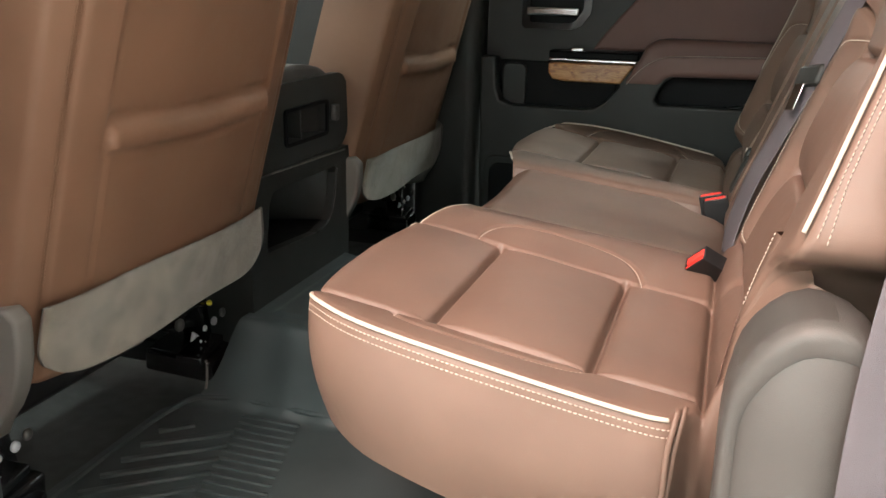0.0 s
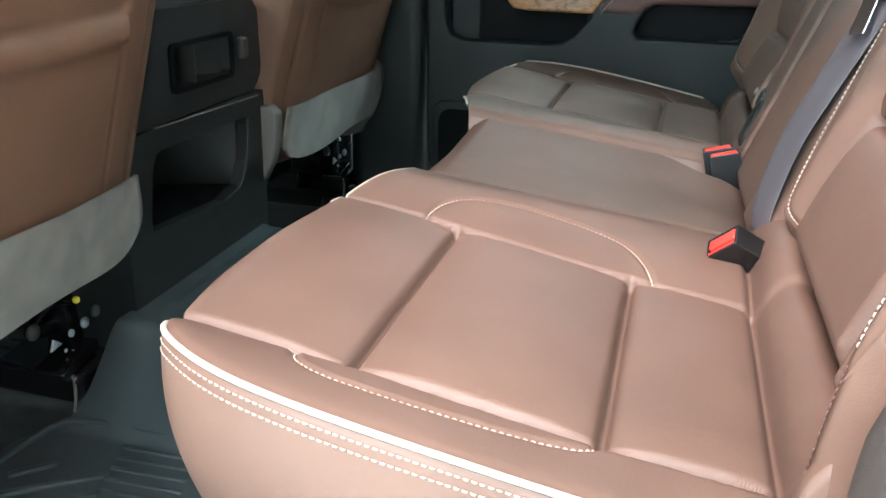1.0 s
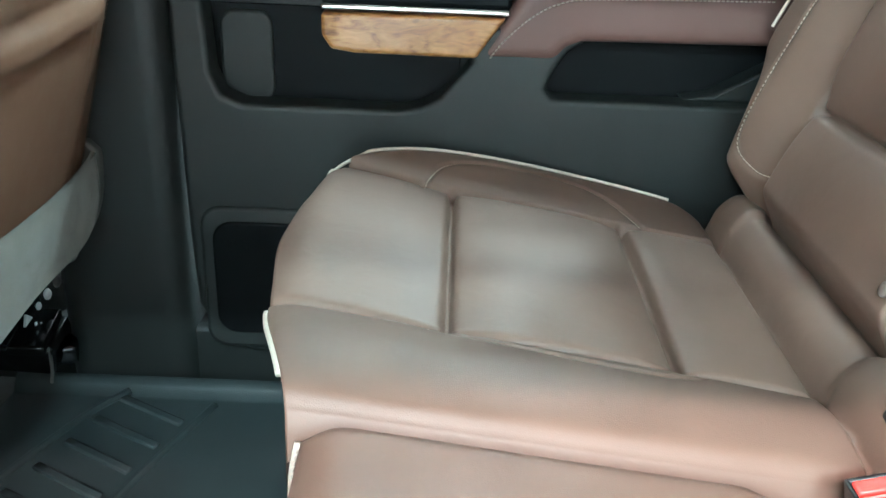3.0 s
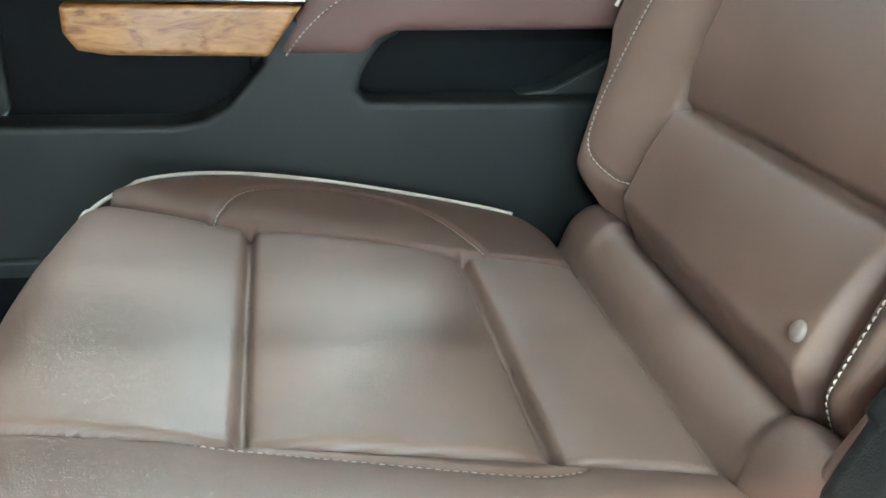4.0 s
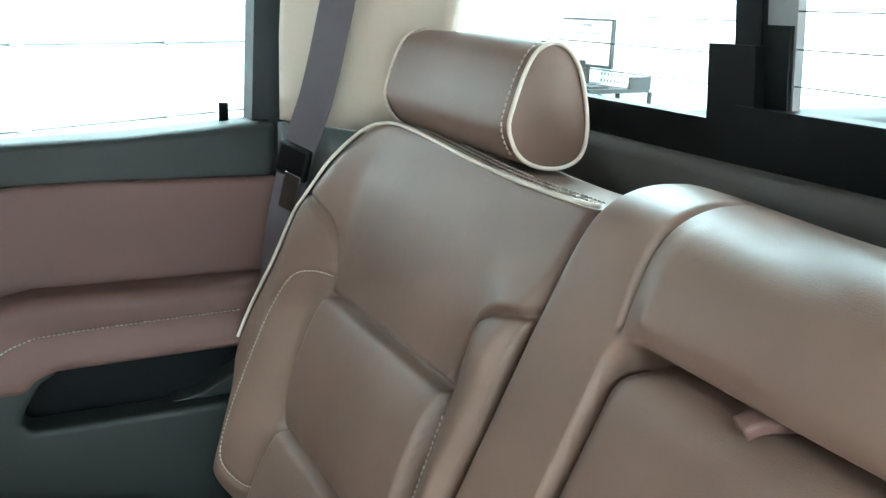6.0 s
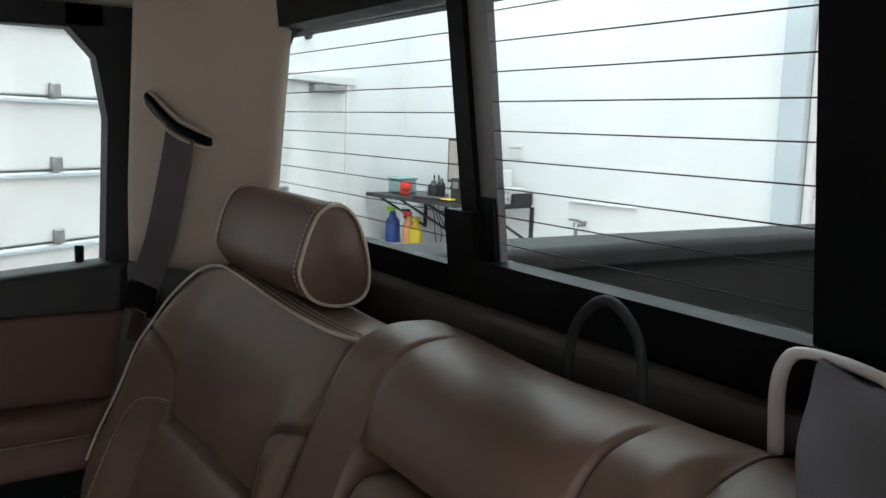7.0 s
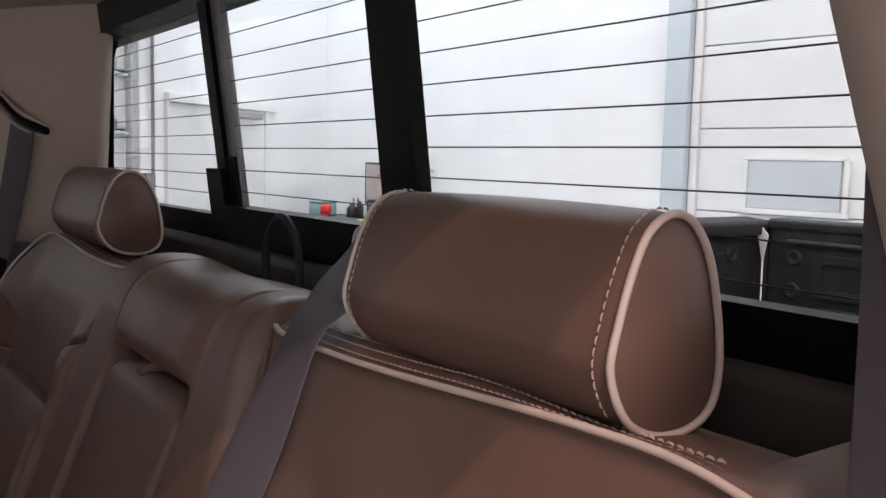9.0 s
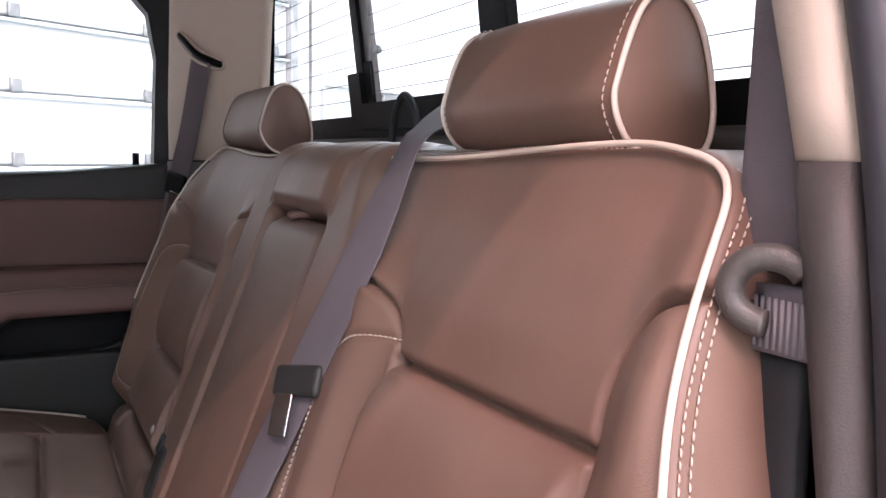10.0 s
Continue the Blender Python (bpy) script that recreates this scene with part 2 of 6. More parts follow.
TRIM_BROWN = material("brown_grey_trim", (0.037, 0.032, 0.030), 0.55, vary=0.08, scale=6, grain=0.35, grain_scale=900)
SEAL = material("seal_rubber", (0.022, 0.022, 0.027), 0.5, vary=0.1, scale=10)
BUTTON = material("brown_button", (0.17, 0.13, 0.11), 0.45, vary=0.06)
# pale and only partly metallic: the bolts' glints are put into the colour
BRIGHT_STEEL = material("brightened_steel", (0.60, 0.60, 0.61), 0.3, metal=0.35, vary=0.1)
YELLOW = material("yellow_plastic", (0.75, 0.6, 0.03), 0.4)
BLUE = material("blue_plastic", (0.03, 0.09, 0.35), 0.35)
GREEN = material("green_plastic", (0.38, 0.7, 0.04), 0.4)
ORANGE = material("orange_liquid", (0.75, 0.35, 0.18), 0.3)
TEAL = material("teal_plastic", (0.28, 0.45, 0.46), 0.4)
GLOSS_BLACK = material("gloss_black_metal", (0.008, 0.008, 0.009), 0.16, vary=0.2, scale=40, spec=0.6)
BLACK_METAL = material("black_metal", (0.015, 0.015, 0.016), 0.4)
PAPER = material("paper", (0.78, 0.78, 0.76), 0.8, vary=0.02)
INK = material("grey_ink", (0.10, 0.10, 0.11), 0.8, vary=0.02)


def wood_material():
    mat = material("burl_wood", (0.29, 0.135, 0.04), 0.36, coat=0.2)
    nt = mat.node_tree
    bsdf = nt.nodes["Principled BSDF"]
    coord = nt.nodes.new("ShaderNodeTexCoord")
    mapn = nt.nodes.new("ShaderNodeMapping")
    mapn.inputs["Scale"].default_value = (9, 9, 28)
    n1 = nt.nodes.new("ShaderNodeTexNoise")
    n1.inputs["Scale"].default_value, n1.inputs["Detail"].default_value, n1.inputs["Distortion"].default_value = 3.2, 8, 1.6
    ramp = nt.nodes.new("ShaderNodeValToRGB")
    for k, (p, c) in enumerate(((0.3, (0.13, 0.048, 0.012)), (0.48, (0.31, 0.145, 0.042)), (0.7, (0.43, 0.23, 0.078)))):
        e = ramp.color_ramp.elements[k] if k < 2 else ramp.color_ramp.elements.new(p)
        e.position, e.color = p, (*c, 1)
    nt.links.new(coord.outputs["Object"], mapn.inputs["Vector"])
    nt.links.new(mapn.outputs["Vector"], n1.inputs["Vector"])
    nt.links.new(n1.outputs["Fac"], ramp.inputs["Fac"])
    nt.links.new(ramp.outputs["Color"], bsdf.inputs["Base Color"])
    return mat


WOOD = wood_material()


def glass_material():
    mat = bpy.data.materials.new("clear_glass")
    mat.use_nodes = True
    nt = mat.node_tree
    nt.nodes.clear()
    out = nt.nodes.new("ShaderNodeOutputMaterial")
    mix = nt.nodes.new("ShaderNodeMixShader")
    clear = nt.nodes.new("ShaderNodeBsdfTransparent")
    clear.inputs["Color"].default_value = (0.93, 0.955, 0.95, 1)
    gloss = nt.nodes.new("ShaderNodeBsdfGlossy")
    gloss.inputs["Roughness"].default_value = 0.02
    facing = nt.nodes.new("ShaderNodeLayerWeight")
    power = nt.nodes.new("ShaderNodeMath")
    power.operation, power.inputs[1].default_value = "POWER", 5.0
    gain = nt.nodes.new("ShaderNodeMath")
    gain.operation, gain.inputs[1].default_value, gain.inputs[2].default_value = "MULTIPLY_ADD", 0.7, 0.03
    nt.links.new(facing.outputs["Facing"], power.inputs[0])
    nt.links.new(power.outputs[0], gain.inputs[0])
    nt.links.new(gain.outputs[0], mix.inputs["Fac"])
    nt.links.new(clear.outputs["BSDF"], mix.inputs[1])
    nt.links.new(gloss.outputs["BSDF"], mix.inputs[2])
    nt.links.new(mix.outputs["Shader"], out.inputs["Surface"])
    return mat


GLASS = glass_material()


# ---- workshop shell: two painted walls meet behind the truck ----
BENCH_WALL = Matrix.Translation((4.3, 6.34, 0)) @ pose(0, 0, 0, 0, 0, 98.0)  # x runs along the wall, y out of the room
SIDE_WALL = Matrix.Translation((3.2, 7.36, 0)) @ pose(0, 0, 0, 0, 0, 31.94)


def wall_slab(name, frame_m, u0, u1, label):
    ob = part(name, box((u1 - u0, 0.2, CEIL - GROUND), 0), WALL)
    ob.matrix_basis = frame_m @ pose((u0 + u1) / 2, 0.1 if name != "wall_bench" else -0.1, (CEIL + GROUND) / 2)
    return tagged(ob, label, "wall", kind="structure")


def plain_slab(name, size, at, mat, label, category, rot=0.0):
    ob = part(name, box(size, 0), mat)
    ob.matrix_basis = pose(*at, 0, 0, rot)
    return tagged(ob, label, category, kind="structure")


wall_slab("wall_bench", BENCH_WALL, -18.0, 1.75, "white painted workshop wall behind the bench")
wall_slab("wall_side", SIDE_WALL, -13.0, 1.2, "white painted workshop wall round a sectional door")
plain_slab("wall_front", (0.2, 15.0, CEIL - GROUND), (-6.6, -4.6, (CEIL + GROUND) / 2), WALL, "white painted workshop wall", "wall")
plain_slab("wall_open_side", (16.0, 0.2, CEIL - GROUND), (0.0, -11.0, (CEIL + GROUND) / 2), WALL, "white painted workshop wall", "wall")
plain_slab("ground", (20, 24, 0.1), (0, -1.5, GROUND - 0.05), CONCRETE, "grey concrete workshop floor", "floor")
plain_slab("ceiling", (20, 24, 0.1), (0, -1.5, CEIL + 0.05), CEILING_PAINT, "white painted workshop ceiling", "ceiling")


# ---- pads: upholstered surfaces ----
def pad_mesh(name, top, drop, nb, ns, lo_b=0, lo_s=0, hi_s=0, hi_b=0):
    """A soft surface top(b, s), with b and s from 0 to 1, whose rim goes on as skirts by drop(b, s, t, side).
    lo_b, hi_b, lo_s, hi_s: rows of each skirt."""
    bs = np.r_[-np.linspace(1, 0, lo_b, endpoint=False) if lo_b else [], np.linspace(0, 1, nb), 1 + np.linspace(1, 0, hi_b, endpoint=False)[::-1] if hi_b else []]
    ss = np.r_[-np.linspace(1, 0, lo_s, endpoint=False) if lo_s else [], np.linspace(0, 1, ns), 1 + np.linspace(1, 0, hi_s, endpoint=False)[::-1] if hi_s else []]
    B, S = np.meshgrid(bs, ss, indexing="ij")
    P = top(np.clip(B, 0, 1), np.clip(S, 0, 1))
    over = [np.maximum(0, -B), np.maximum(0, B - 1), np.maximum(0, -S), np.maximum(0, S - 1)]
    P = P + drop(np.clip(B, 0, 1), np.clip(S, 0, 1), *over)
    v, f = grid(P)
    return v, f


def dist_to(line, X, Y):
    """Distance of each (X, Y) from a polyline."""
    best = np.full(X.shape, 9.0)
    for (ax, ay), (bx, by) in zip(line[:-1], line[1:]):
        dx, dy = bx - ax, by - ay
        t = np.clip(((X - ax) * dx + (Y - ay) * dy) / (dx * dx + dy * dy + 1e-12), 0, 1)
        best = np.minimum(best, np.hypot(X - ax - t * dx, Y - ay - t * dy))
    return best


def flip(f, s):
    return [q[::-1] for q in f] if s < 0 else f


rear_near = thing("rear_seat", (0.45, 1.35, 0.25), "brown leather rear bench with cream piping, beside the open door", "rear seat", "rear seats")
rear_far = thing("rear_seat", (0.45, 2.2, 0.25), "brown leather rear seat with cream piping, beside the closed door", "rear seat", "rear seats")
REAR = {-1: rear_near, 1: rear_far}

# cushion lines in (x, w), w = distance from the centre line
C_OUT = {
    1: smooth_line([(0.004, 0.640), (0.012, 0.662), (0.026, 0.682), (0.06, 0.722), (0.094, 0.747), (0.131, 0.762), (0.183, 0.771), (0.249, 0.776), (0.316, 0.775), (0.383, 0.769), (0.43, 0.760), (0.448, 0.750), (0.458, 0.730), (0.468, 0.705), (0.49, 0.692), (0.56, 0.687)], 160),
    -1: smooth_line([(0.004, 0.655), (0.009, 0.684), (0.022, 0.710), (0.045, 0.732), (0.08, 0.750), (0.13, 0.763), (0.2, 0.770), (0.3, 0.771), (0.4, 0.768), (0.432, 0.764), (0.446, 0.757), (0.456, 0.738), (0.468, 0.718), (0.49, 0.708), (0.56, 0.704)], 160)}
U_OUT = {
    1: smooth_line([(0.124, 0.664), (0.134, 0.692), (0.15, 0.722), (0.18, 0.741), (0.225, 0.749), (0.28, 0.748), (0.325, 0.735), (0.352, 0.710), (0.371, 0.675), (0.383, 0.645)], 60),
    -1: smooth_line([(0.115, 0.679), (0.125, 0.700), (0.150, 0.714), (0.19, 0.719), (0.24, 0.720), (0.30, 0.718), (0.335, 0.711), (0.352, 0.697)], 60)}
U_INNER = {
    1: smooth_line([(0.122, 0.338), (0.145, 0.331), (0.184, 0.325), (0.231, 0.318), (0.277, 0.311), (0.316, 0.306), (0.344, 0.306), (0.372, 0.316)], 50),
    -1: smooth_line([(0.12, 0.340), (0.131, 0.300), (0.16, 0.270), (0.21, 0.262), (0.28, 0.277), (0.335, 0.303), (0.362, 0.338), (0.376, 0.380)], 50)}
SEAM_OUT = {
    1: [(-0.03, 0.683), (0.02, 0.692), (0.12, 0.673), (0.163, 0.666), (0.28, 0.652), (0.36, 0.641), (0.476, 0.632)],
    -1: [(-0.03, 0.672), (0.03, 0.674), (0.115, 0.677), (0.16, 0.678), (0.222, 0.685), (0.286, 0.691), (0.348, 0.695), (0.476, 0.697)]}
SEAM_IN = {
    1: [(-0.03, 0.345), (0.02, 0.345), (0.12, 0.340), (0.36, 0.325), (0.476, 0.315)],
    -1: [(-0.03, 0.330), (0.031, 0.330), (0.128, 0.338), (0.162, 0.347), (0.226, 0.357), (0.287, 0.370), (0.351, 0.378), (0.476, 0.388)]}
GROOVES = {
    1: [[(0.156, 0.338), (0.160, 0.667)], [(0.354, 0.325), (0.359, 0.642)]],
    -1: [[(0.160, 0.347), (0.158, 0.679)], [(0.352, 0.378), (0.350, 0.695)]]}
CUSHION_INNER = {1: 0.205, -1: 0.165}


def cushion_z(x, w, s):
    z = 0.456 - 0.125 * x - 0.03 * sm(0.05, -0.04, x) ** 2
    seam_out = np.interp(x, *zip(*SEAM_OUT[s]))
    seam_in = np.interp(x, *zip(*SEAM_IN[s]))
    wo = np.interp(x, C_OUT[s][:, 0], C_OUT[s][:, 1])
    inside = sm(-0.004, 0.012, w - seam_in) * sm(0.004, -0.012, w - seam_out)
    # three pillows between the cross grooves
    pillow = 0
    for x0, x1, h in ((-0.10, 0.158, 0.014), (0.158, 0.354, 0.014), (0.354, 0.476, 0.012)):
        q = np.clip((x - x0) / (x1 - x0), 0, 1)
        pillow = pillow + h * (1 - np.abs(2 * q - 1) ** 3.5)
    across = np.clip((w - seam_in) / (seam_out - seam_in + 1e-6), 0, 1)
    z = z + inside * (pillow * (0.55 + 0.45 * np.clip(4 * across * (1 - across), 0, 1) ** 0.5) - 0.007)
    # side bolsters
    q = np.clip((w - seam_out) / np.maximum(wo - seam_out, 0.01), 0, 1)
    z = z + 0.015 * np.sin(math.pi * np.clip(q * 0.52, 0, 1)) * sm(0.5, 0.12, x) * sm(-0.03, 0.05, x)
    wi = CUSHION_INNER[s]
    q = np.clip((seam_in - w) / (seam_in - wi), 0, 1)
    z = z + 0.011 * np.sin(math.pi * q) * sm(-0.03, 0.05, x)
    for line, depth, width in ((SEAM_OUT[s], 0.010, 0.0034), (SEAM_IN[s], 0.007, 0.0032), (GROOVES[s][0], 0.013, 0.0040), (GROOVES[s][1], 0.013, 0.0040), (U_OUT[s], 0.004, 0.003), (U_INNER[s], 0.004, 0.003)):
        z = z - depth * np.exp(-(dist_to(line, x, w) / width) ** 2)
    # roll at the back, behind a deep crease
    z = z - 0.012 * np.exp(-((x - 0.474) / 0.006) ** 2) + 0.048 * np.sin(math.pi * np.clip((x - 0.474) / 0.074, 0, 1)) ** 0.75
    # the rim rolls over
    z = z - 0.003 * np.exp(-((wo - w) / 0.008) ** 2) - 0.010 * np.exp(-((w - wi) / 0.008) ** 2)
    return z


def cushion_top(s):
    wi = CUSHION_INNER[s]

    def top(b, q):
        w0 = wi + q * (0.70 - wi)
        front = 0.067 - 0.046 * sm(0.14, 0.36, w0) - 0.016 * sm(0.34, 0.52, w0) + 0.012 * sm(0.6, 0.7, w0)
        if s > 0:
            front = front - 0.014 * sm(0.70, 0.50, w0)
        x = front + (0.56 - front) * b
        wo = np.interp(x, C_OUT[s][:, 0], C_OUT[s][:, 1])
        w = wi + (wo - wi) * q
        z = cushion_z(x, w, s)
        return np.stack([x, YC + s * w, z], -1)
    return top


def cushion_drop(s):
    def drop(b, q, f, r, i, o):
        x = np.interp(b, [0, 1], [0, 0.56])
        depth = np.interp(x, [0, 0.03, 0.08, 0.2, 0.45, 0.56], [0.168, 0.172, 0.18, 0.19, 0.185, 0.19])
        t = np.maximum(np.maximum(f, r), np.maximum(i, o))
        d = np.zeros(b.shape + (3,))
        d[..., 2] = -depth * t
        belly = np.sin(math.pi * np.clip(t, 0, 1) ** 0.8)
        corner = sm(0.8, 1.0, q)
        d[..., 0] = np.where(f > 0, 0.05 * t * (1 - corner) + 0.012 * t ** 2.5, np.where(o > 0, 0.012 * t ** 2.5 * (1 - b) ** 8, 0))
        d[..., 1] = s * (np.where(o > 0, 0.010 * belly - 0.024 * t ** 2, np.where(f > 0, corner * (0.010 * belly - 0.024 * t ** 2), 0)) - np.where(i > 0, 0.004 * belly, 0))
        return d
    return drop


def on_top(top, line_bs):
    """Points and normals of a surface at (b, s) pairs."""
    bs = np.asarray(line_bs, float)
    e = 0.004
    p = top(bs[:, 0], bs[:, 1])
    du = top(np.clip(bs[:, 0] + e, 0, 1), bs[:, 1]) - top(np.clip(bs[:, 0] - e, 0, 1), bs[:, 1])
    dv = top(bs[:, 0], np.clip(bs[:, 1] + e, 0, 1)) - top(bs[:, 0], np.clip(bs[:, 1] - e, 0, 1))
    n = np.cross(du, dv)
    n /= np.linalg.norm(n, axis=1)[:, None] + 1e-12
    return p, n


def seat_cushion(s):
    top, drop = cushion_top(s), cushion_drop(s)
    v, f = pad_mesh("cover", top, drop, 230, 200, 14, 4, 16, 2)
    ob = part("cushion", mesh("cushion", v, flip(f, s)), LEATHER, REAR[s])
    # welt along the outer edge, from the front corner back
    b = np.linspace(0.0, 0.79, 90)
    q = np.linspace(0.955, 1.0, 8)
    p = np.vstack([on_top(top, np.stack([q * 0, q], 1))[0], on_top(top, np.stack([b, np.ones_like(b)], 1))[0]])
    # the welt comes round the corner in a small bend
    pad = np.vstack([np.repeat(p[:1], 4, 0), p, np.repeat(p[-1:], 4, 0)])
    p = sum(pad[k:k + len(p)] for k in range(9)) / 9 + np.array((0, s * 0.002, 0.002))
    p[:10, 2] -= np.linspace(0.004, 0, 10)
    part("piping", mesh("piping", *tube(p, 0.0025 if s < 0 else 0.0021)), PIPING, ob, "cream welt piping")
    # short welt over the inner front corner
    q = np.linspace(0.28, 0.05, 40) if s > 0 else np.linspace(0.36, 0.0, 40)
    p, _ = on_top(top, np.stack([np.zeros_like(q), q], 1))
    p = p + np.array((-0.0012, 0, -0.002))
    part("piping", mesh("piping", *tube(p, 0.0025)), PIPING, ob, "cream welt piping")
    # double seam under the outer welt
    for t in (0.044, 0.086):
        o = np.full_like(b, t)
        z0 = np.zeros_like(b)
        p = top(b, np.ones_like(b)) + drop(b, np.ones_like(b), z0, z0, z0, o)
        n = np.tile((0, s, 0.15), (len(b), 1))
        part("stitching", stitch_mesh("stitching", p + 0.0006 * n, n), THREAD, ob)

    def seam(line):
        line = np.asarray(line)
        x, w = line[:, 0], line[:, 1]
        z = cushion_z(x, w, s)
        e = 0.002
        n = np.stack([-(cushion_z(x + e, w, s) - z) / e, -s * (cushion_z(x, w + e, s) - z) / e, np.ones_like(x)], 1)
        n /= np.linalg.norm(n, axis=1)[:, None]
        return np.stack([x, YC + s * w, z], 1) + 0.0008 * n, n
    for line in (U_OUT[s], U_INNER[s]):
        part("stitching", stitch_mesh("stitching", *seam(line)), THREAD, ob)
    return ob


cushion_near = seat_cushion(-1)
# gathered pleat where the near cushion's side panel ends
for dx, dw, r in ((0.0, 0.002, 0.0036), (0.007, -0.007, 0.003)):
    p = smooth_line([(0.449 + dx, YC - 0.748 - dw, 0.409), (0.446 + dx, YC - 0.762 - dw, 0.392), (0.4425 + dx, YC - 0.768 - dw, 0.365), (0.442 + 0.7 * dx, YC - 0.770 - dw, 0.32), (0.436 + dx, YC - 0.762 - dw, 0.26), (0.43 + dx, YC - 0.748 - dw, 0.22)], 30)
    part("pleat", mesh("pleat", *tube(p, r, 10, flat=0.7)), LEATHER, cushion_near)
seat_cushion(1)


def middle_cushion():
    y0 = YC - 0.163

    def far_edge(x):
        return 1.918 - 0.075 * sm(0.36, 0.45, x) - 0.03 * sm(0.45, 0.5, x)

    def top(b, q):
        front = 0.058
        x = front + (0.56 - front) * b
        y = y0 + (far_edge(x) - y0) * q
        z = 0.452 - 0.125 * x - 0.02 * sm(0.10, 0.05, x) ** 2
        z = z - 0.004 * np.cos(math.pi * (q - 0.5)) ** 4 + 0.004 * np.exp(-((1 - q) / 0.10) ** 2) - 0.012 * np.exp(-((1 - q) / 0.025) ** 2) - 0.010 * np.exp(-(q / 0.02) ** 2)
        z = z - 0.02 * sm(0.44, 0.56, x) + 0.0012 * np.sin(9 * x + 14 * y)
        return np.stack([x, y, z], -1)

    def drop(b, q, f, r, i, o):
        t = np.maximum(np.maximum(f, r), np.maximum(i, o))
        d = np.zeros(b.shape + (3,))
        d[..., 2] = -0.16 * t
        d[..., 0] = np.where(f > 0, -0.012 * np.sin(math.pi * np.clip(t, 0, 1)) + 0.04 * f ** 2, 0)
        return d
    v, f = pad_mesh("cover", top, drop, 90, 60, 12, 3, 8, 2)
    ob = part("center_cushion", mesh("center_cushion", v, f), LEATHER, rear_near, "flat brown leather middle cushion")
    t = np.linspace(0, 0.32, 20)
    one, z0 = np.ones_like(t), np.zeros_like(t)
    p = top(z0, one) + drop(z0, one, t, z0, z0, z0) + np.array((-0.004, -0.003, 0.001))
    part("piping", mesh("piping", *tube(p, 0.003)), PIPING, ob, "cream welt piping")
    for k in (0.006, 0.011):
        part("stitching", stitch_mesh("stitching", p + np.array((0.001, -k, 0)), np.tile((-1.0, 0.0, 0.3), (len(p), 1))), THREAD, ob)
    return ob


middle_cushion()

# ---- seat backs: lines in (w, z) on a face that leans back ----
B_OUT = {
    1: smooth_line([(0.40, 0.630), (0.43, 0.672), (0.47, 0.705), (0.52, 0.722), (0.56, 0.735), (0.578, 0.748), (0.60, 0.764), (0.65, 0.757), (0.70, 0.738), (0.75, 0.724), (0.80, 0.711), (0.85, 0.694), (0.878, 0.681), (0.894, 0.669), (0.905, 0.655), (0.912, 0.638), (0.9155, 0.615)], 130),
    -1: smooth_line([(0.40, 0.650), (0.44, 0.680), (0.50, 0.700), (0.54, 0.716), (0.560, 0.742), (0.576, 0.778), (0.60, 0.788), (0.65, 0.766), (0.70, 0.740), (0.75, 0.719), (0.80, 0.704), (0.85, 0.690), (0.878, 0.681), (0.894, 0.671), (0.905, 0.657), (0.912, 0.638), (0.9155, 0.615)], 110)}
Z_TOP = 0.903
S_OUT = {
    1: smooth_line([(0.735, 0.812), (0.690, 0.806), (0.650, 0.788), (0.630, 0.755), (0.622, 0.70), (0.625, 0.60), (0.630, 0.47), (0.625, 0.43)], 70),
    -1: smooth_line([(0.715, 0.838), (0.688, 0.836), (0.662, 0.827), (0.644, 0.811), (0.633, 0.792), (0.629, 0.770), (0.631, 0.740), (0.634, 0.66), (0.632, 0.47), (0.625, 0.43)], 70)}
S_IN = {
    1: smooth_line([(0.215, 0.818), (0.262, 0.810), (0.292, 0.793), (0.312, 0.765), (0.318, 0.72), (0.312, 0.60), (0.305, 0.43)], 70),
    -1: smooth_line([(0.240, 0.802), (0.285, 0.794), (0.322, 0.783), (0.344, 0.767), (0.352, 0.748), (0.353, 0.730), (0.345, 0.69), (0.338, 0.60), (0.330, 0.43)], 70)}
B_U = {
    1: smooth_line([(0.628, 0.738), (0.655, 0.733), (0.676, 0.715), (0.69, 0.66), (0.70, 0.58), (0.70, 0.52), (0.685, 0.487), (0.655, 0.475), (0.636, 0.478)], 60),
    -1: smooth_line([(0.352, 0.757), (0.318, 0.751), (0.285, 0.738), (0.266, 0.715), (0.260, 0.66), (0.262, 0.58), (0.272, 0.51), (0.296, 0.474), (0.335, 0.462)], 60)}
B_ROWS = {1: [[(0.313, 0.729), (0.623, 0.720)], [(0.311, 0.570), (0.626, 0.561)]], -1: [[(0.352, 0.741), (0.628, 0.748)], [(0.338, 0.585), (0.632, 0.580)]]}
BACK_IN = {1: 0.312, -1: 0.342}


def face_x(z):
    return 0.524 + 0.36 * (z - 0.483)


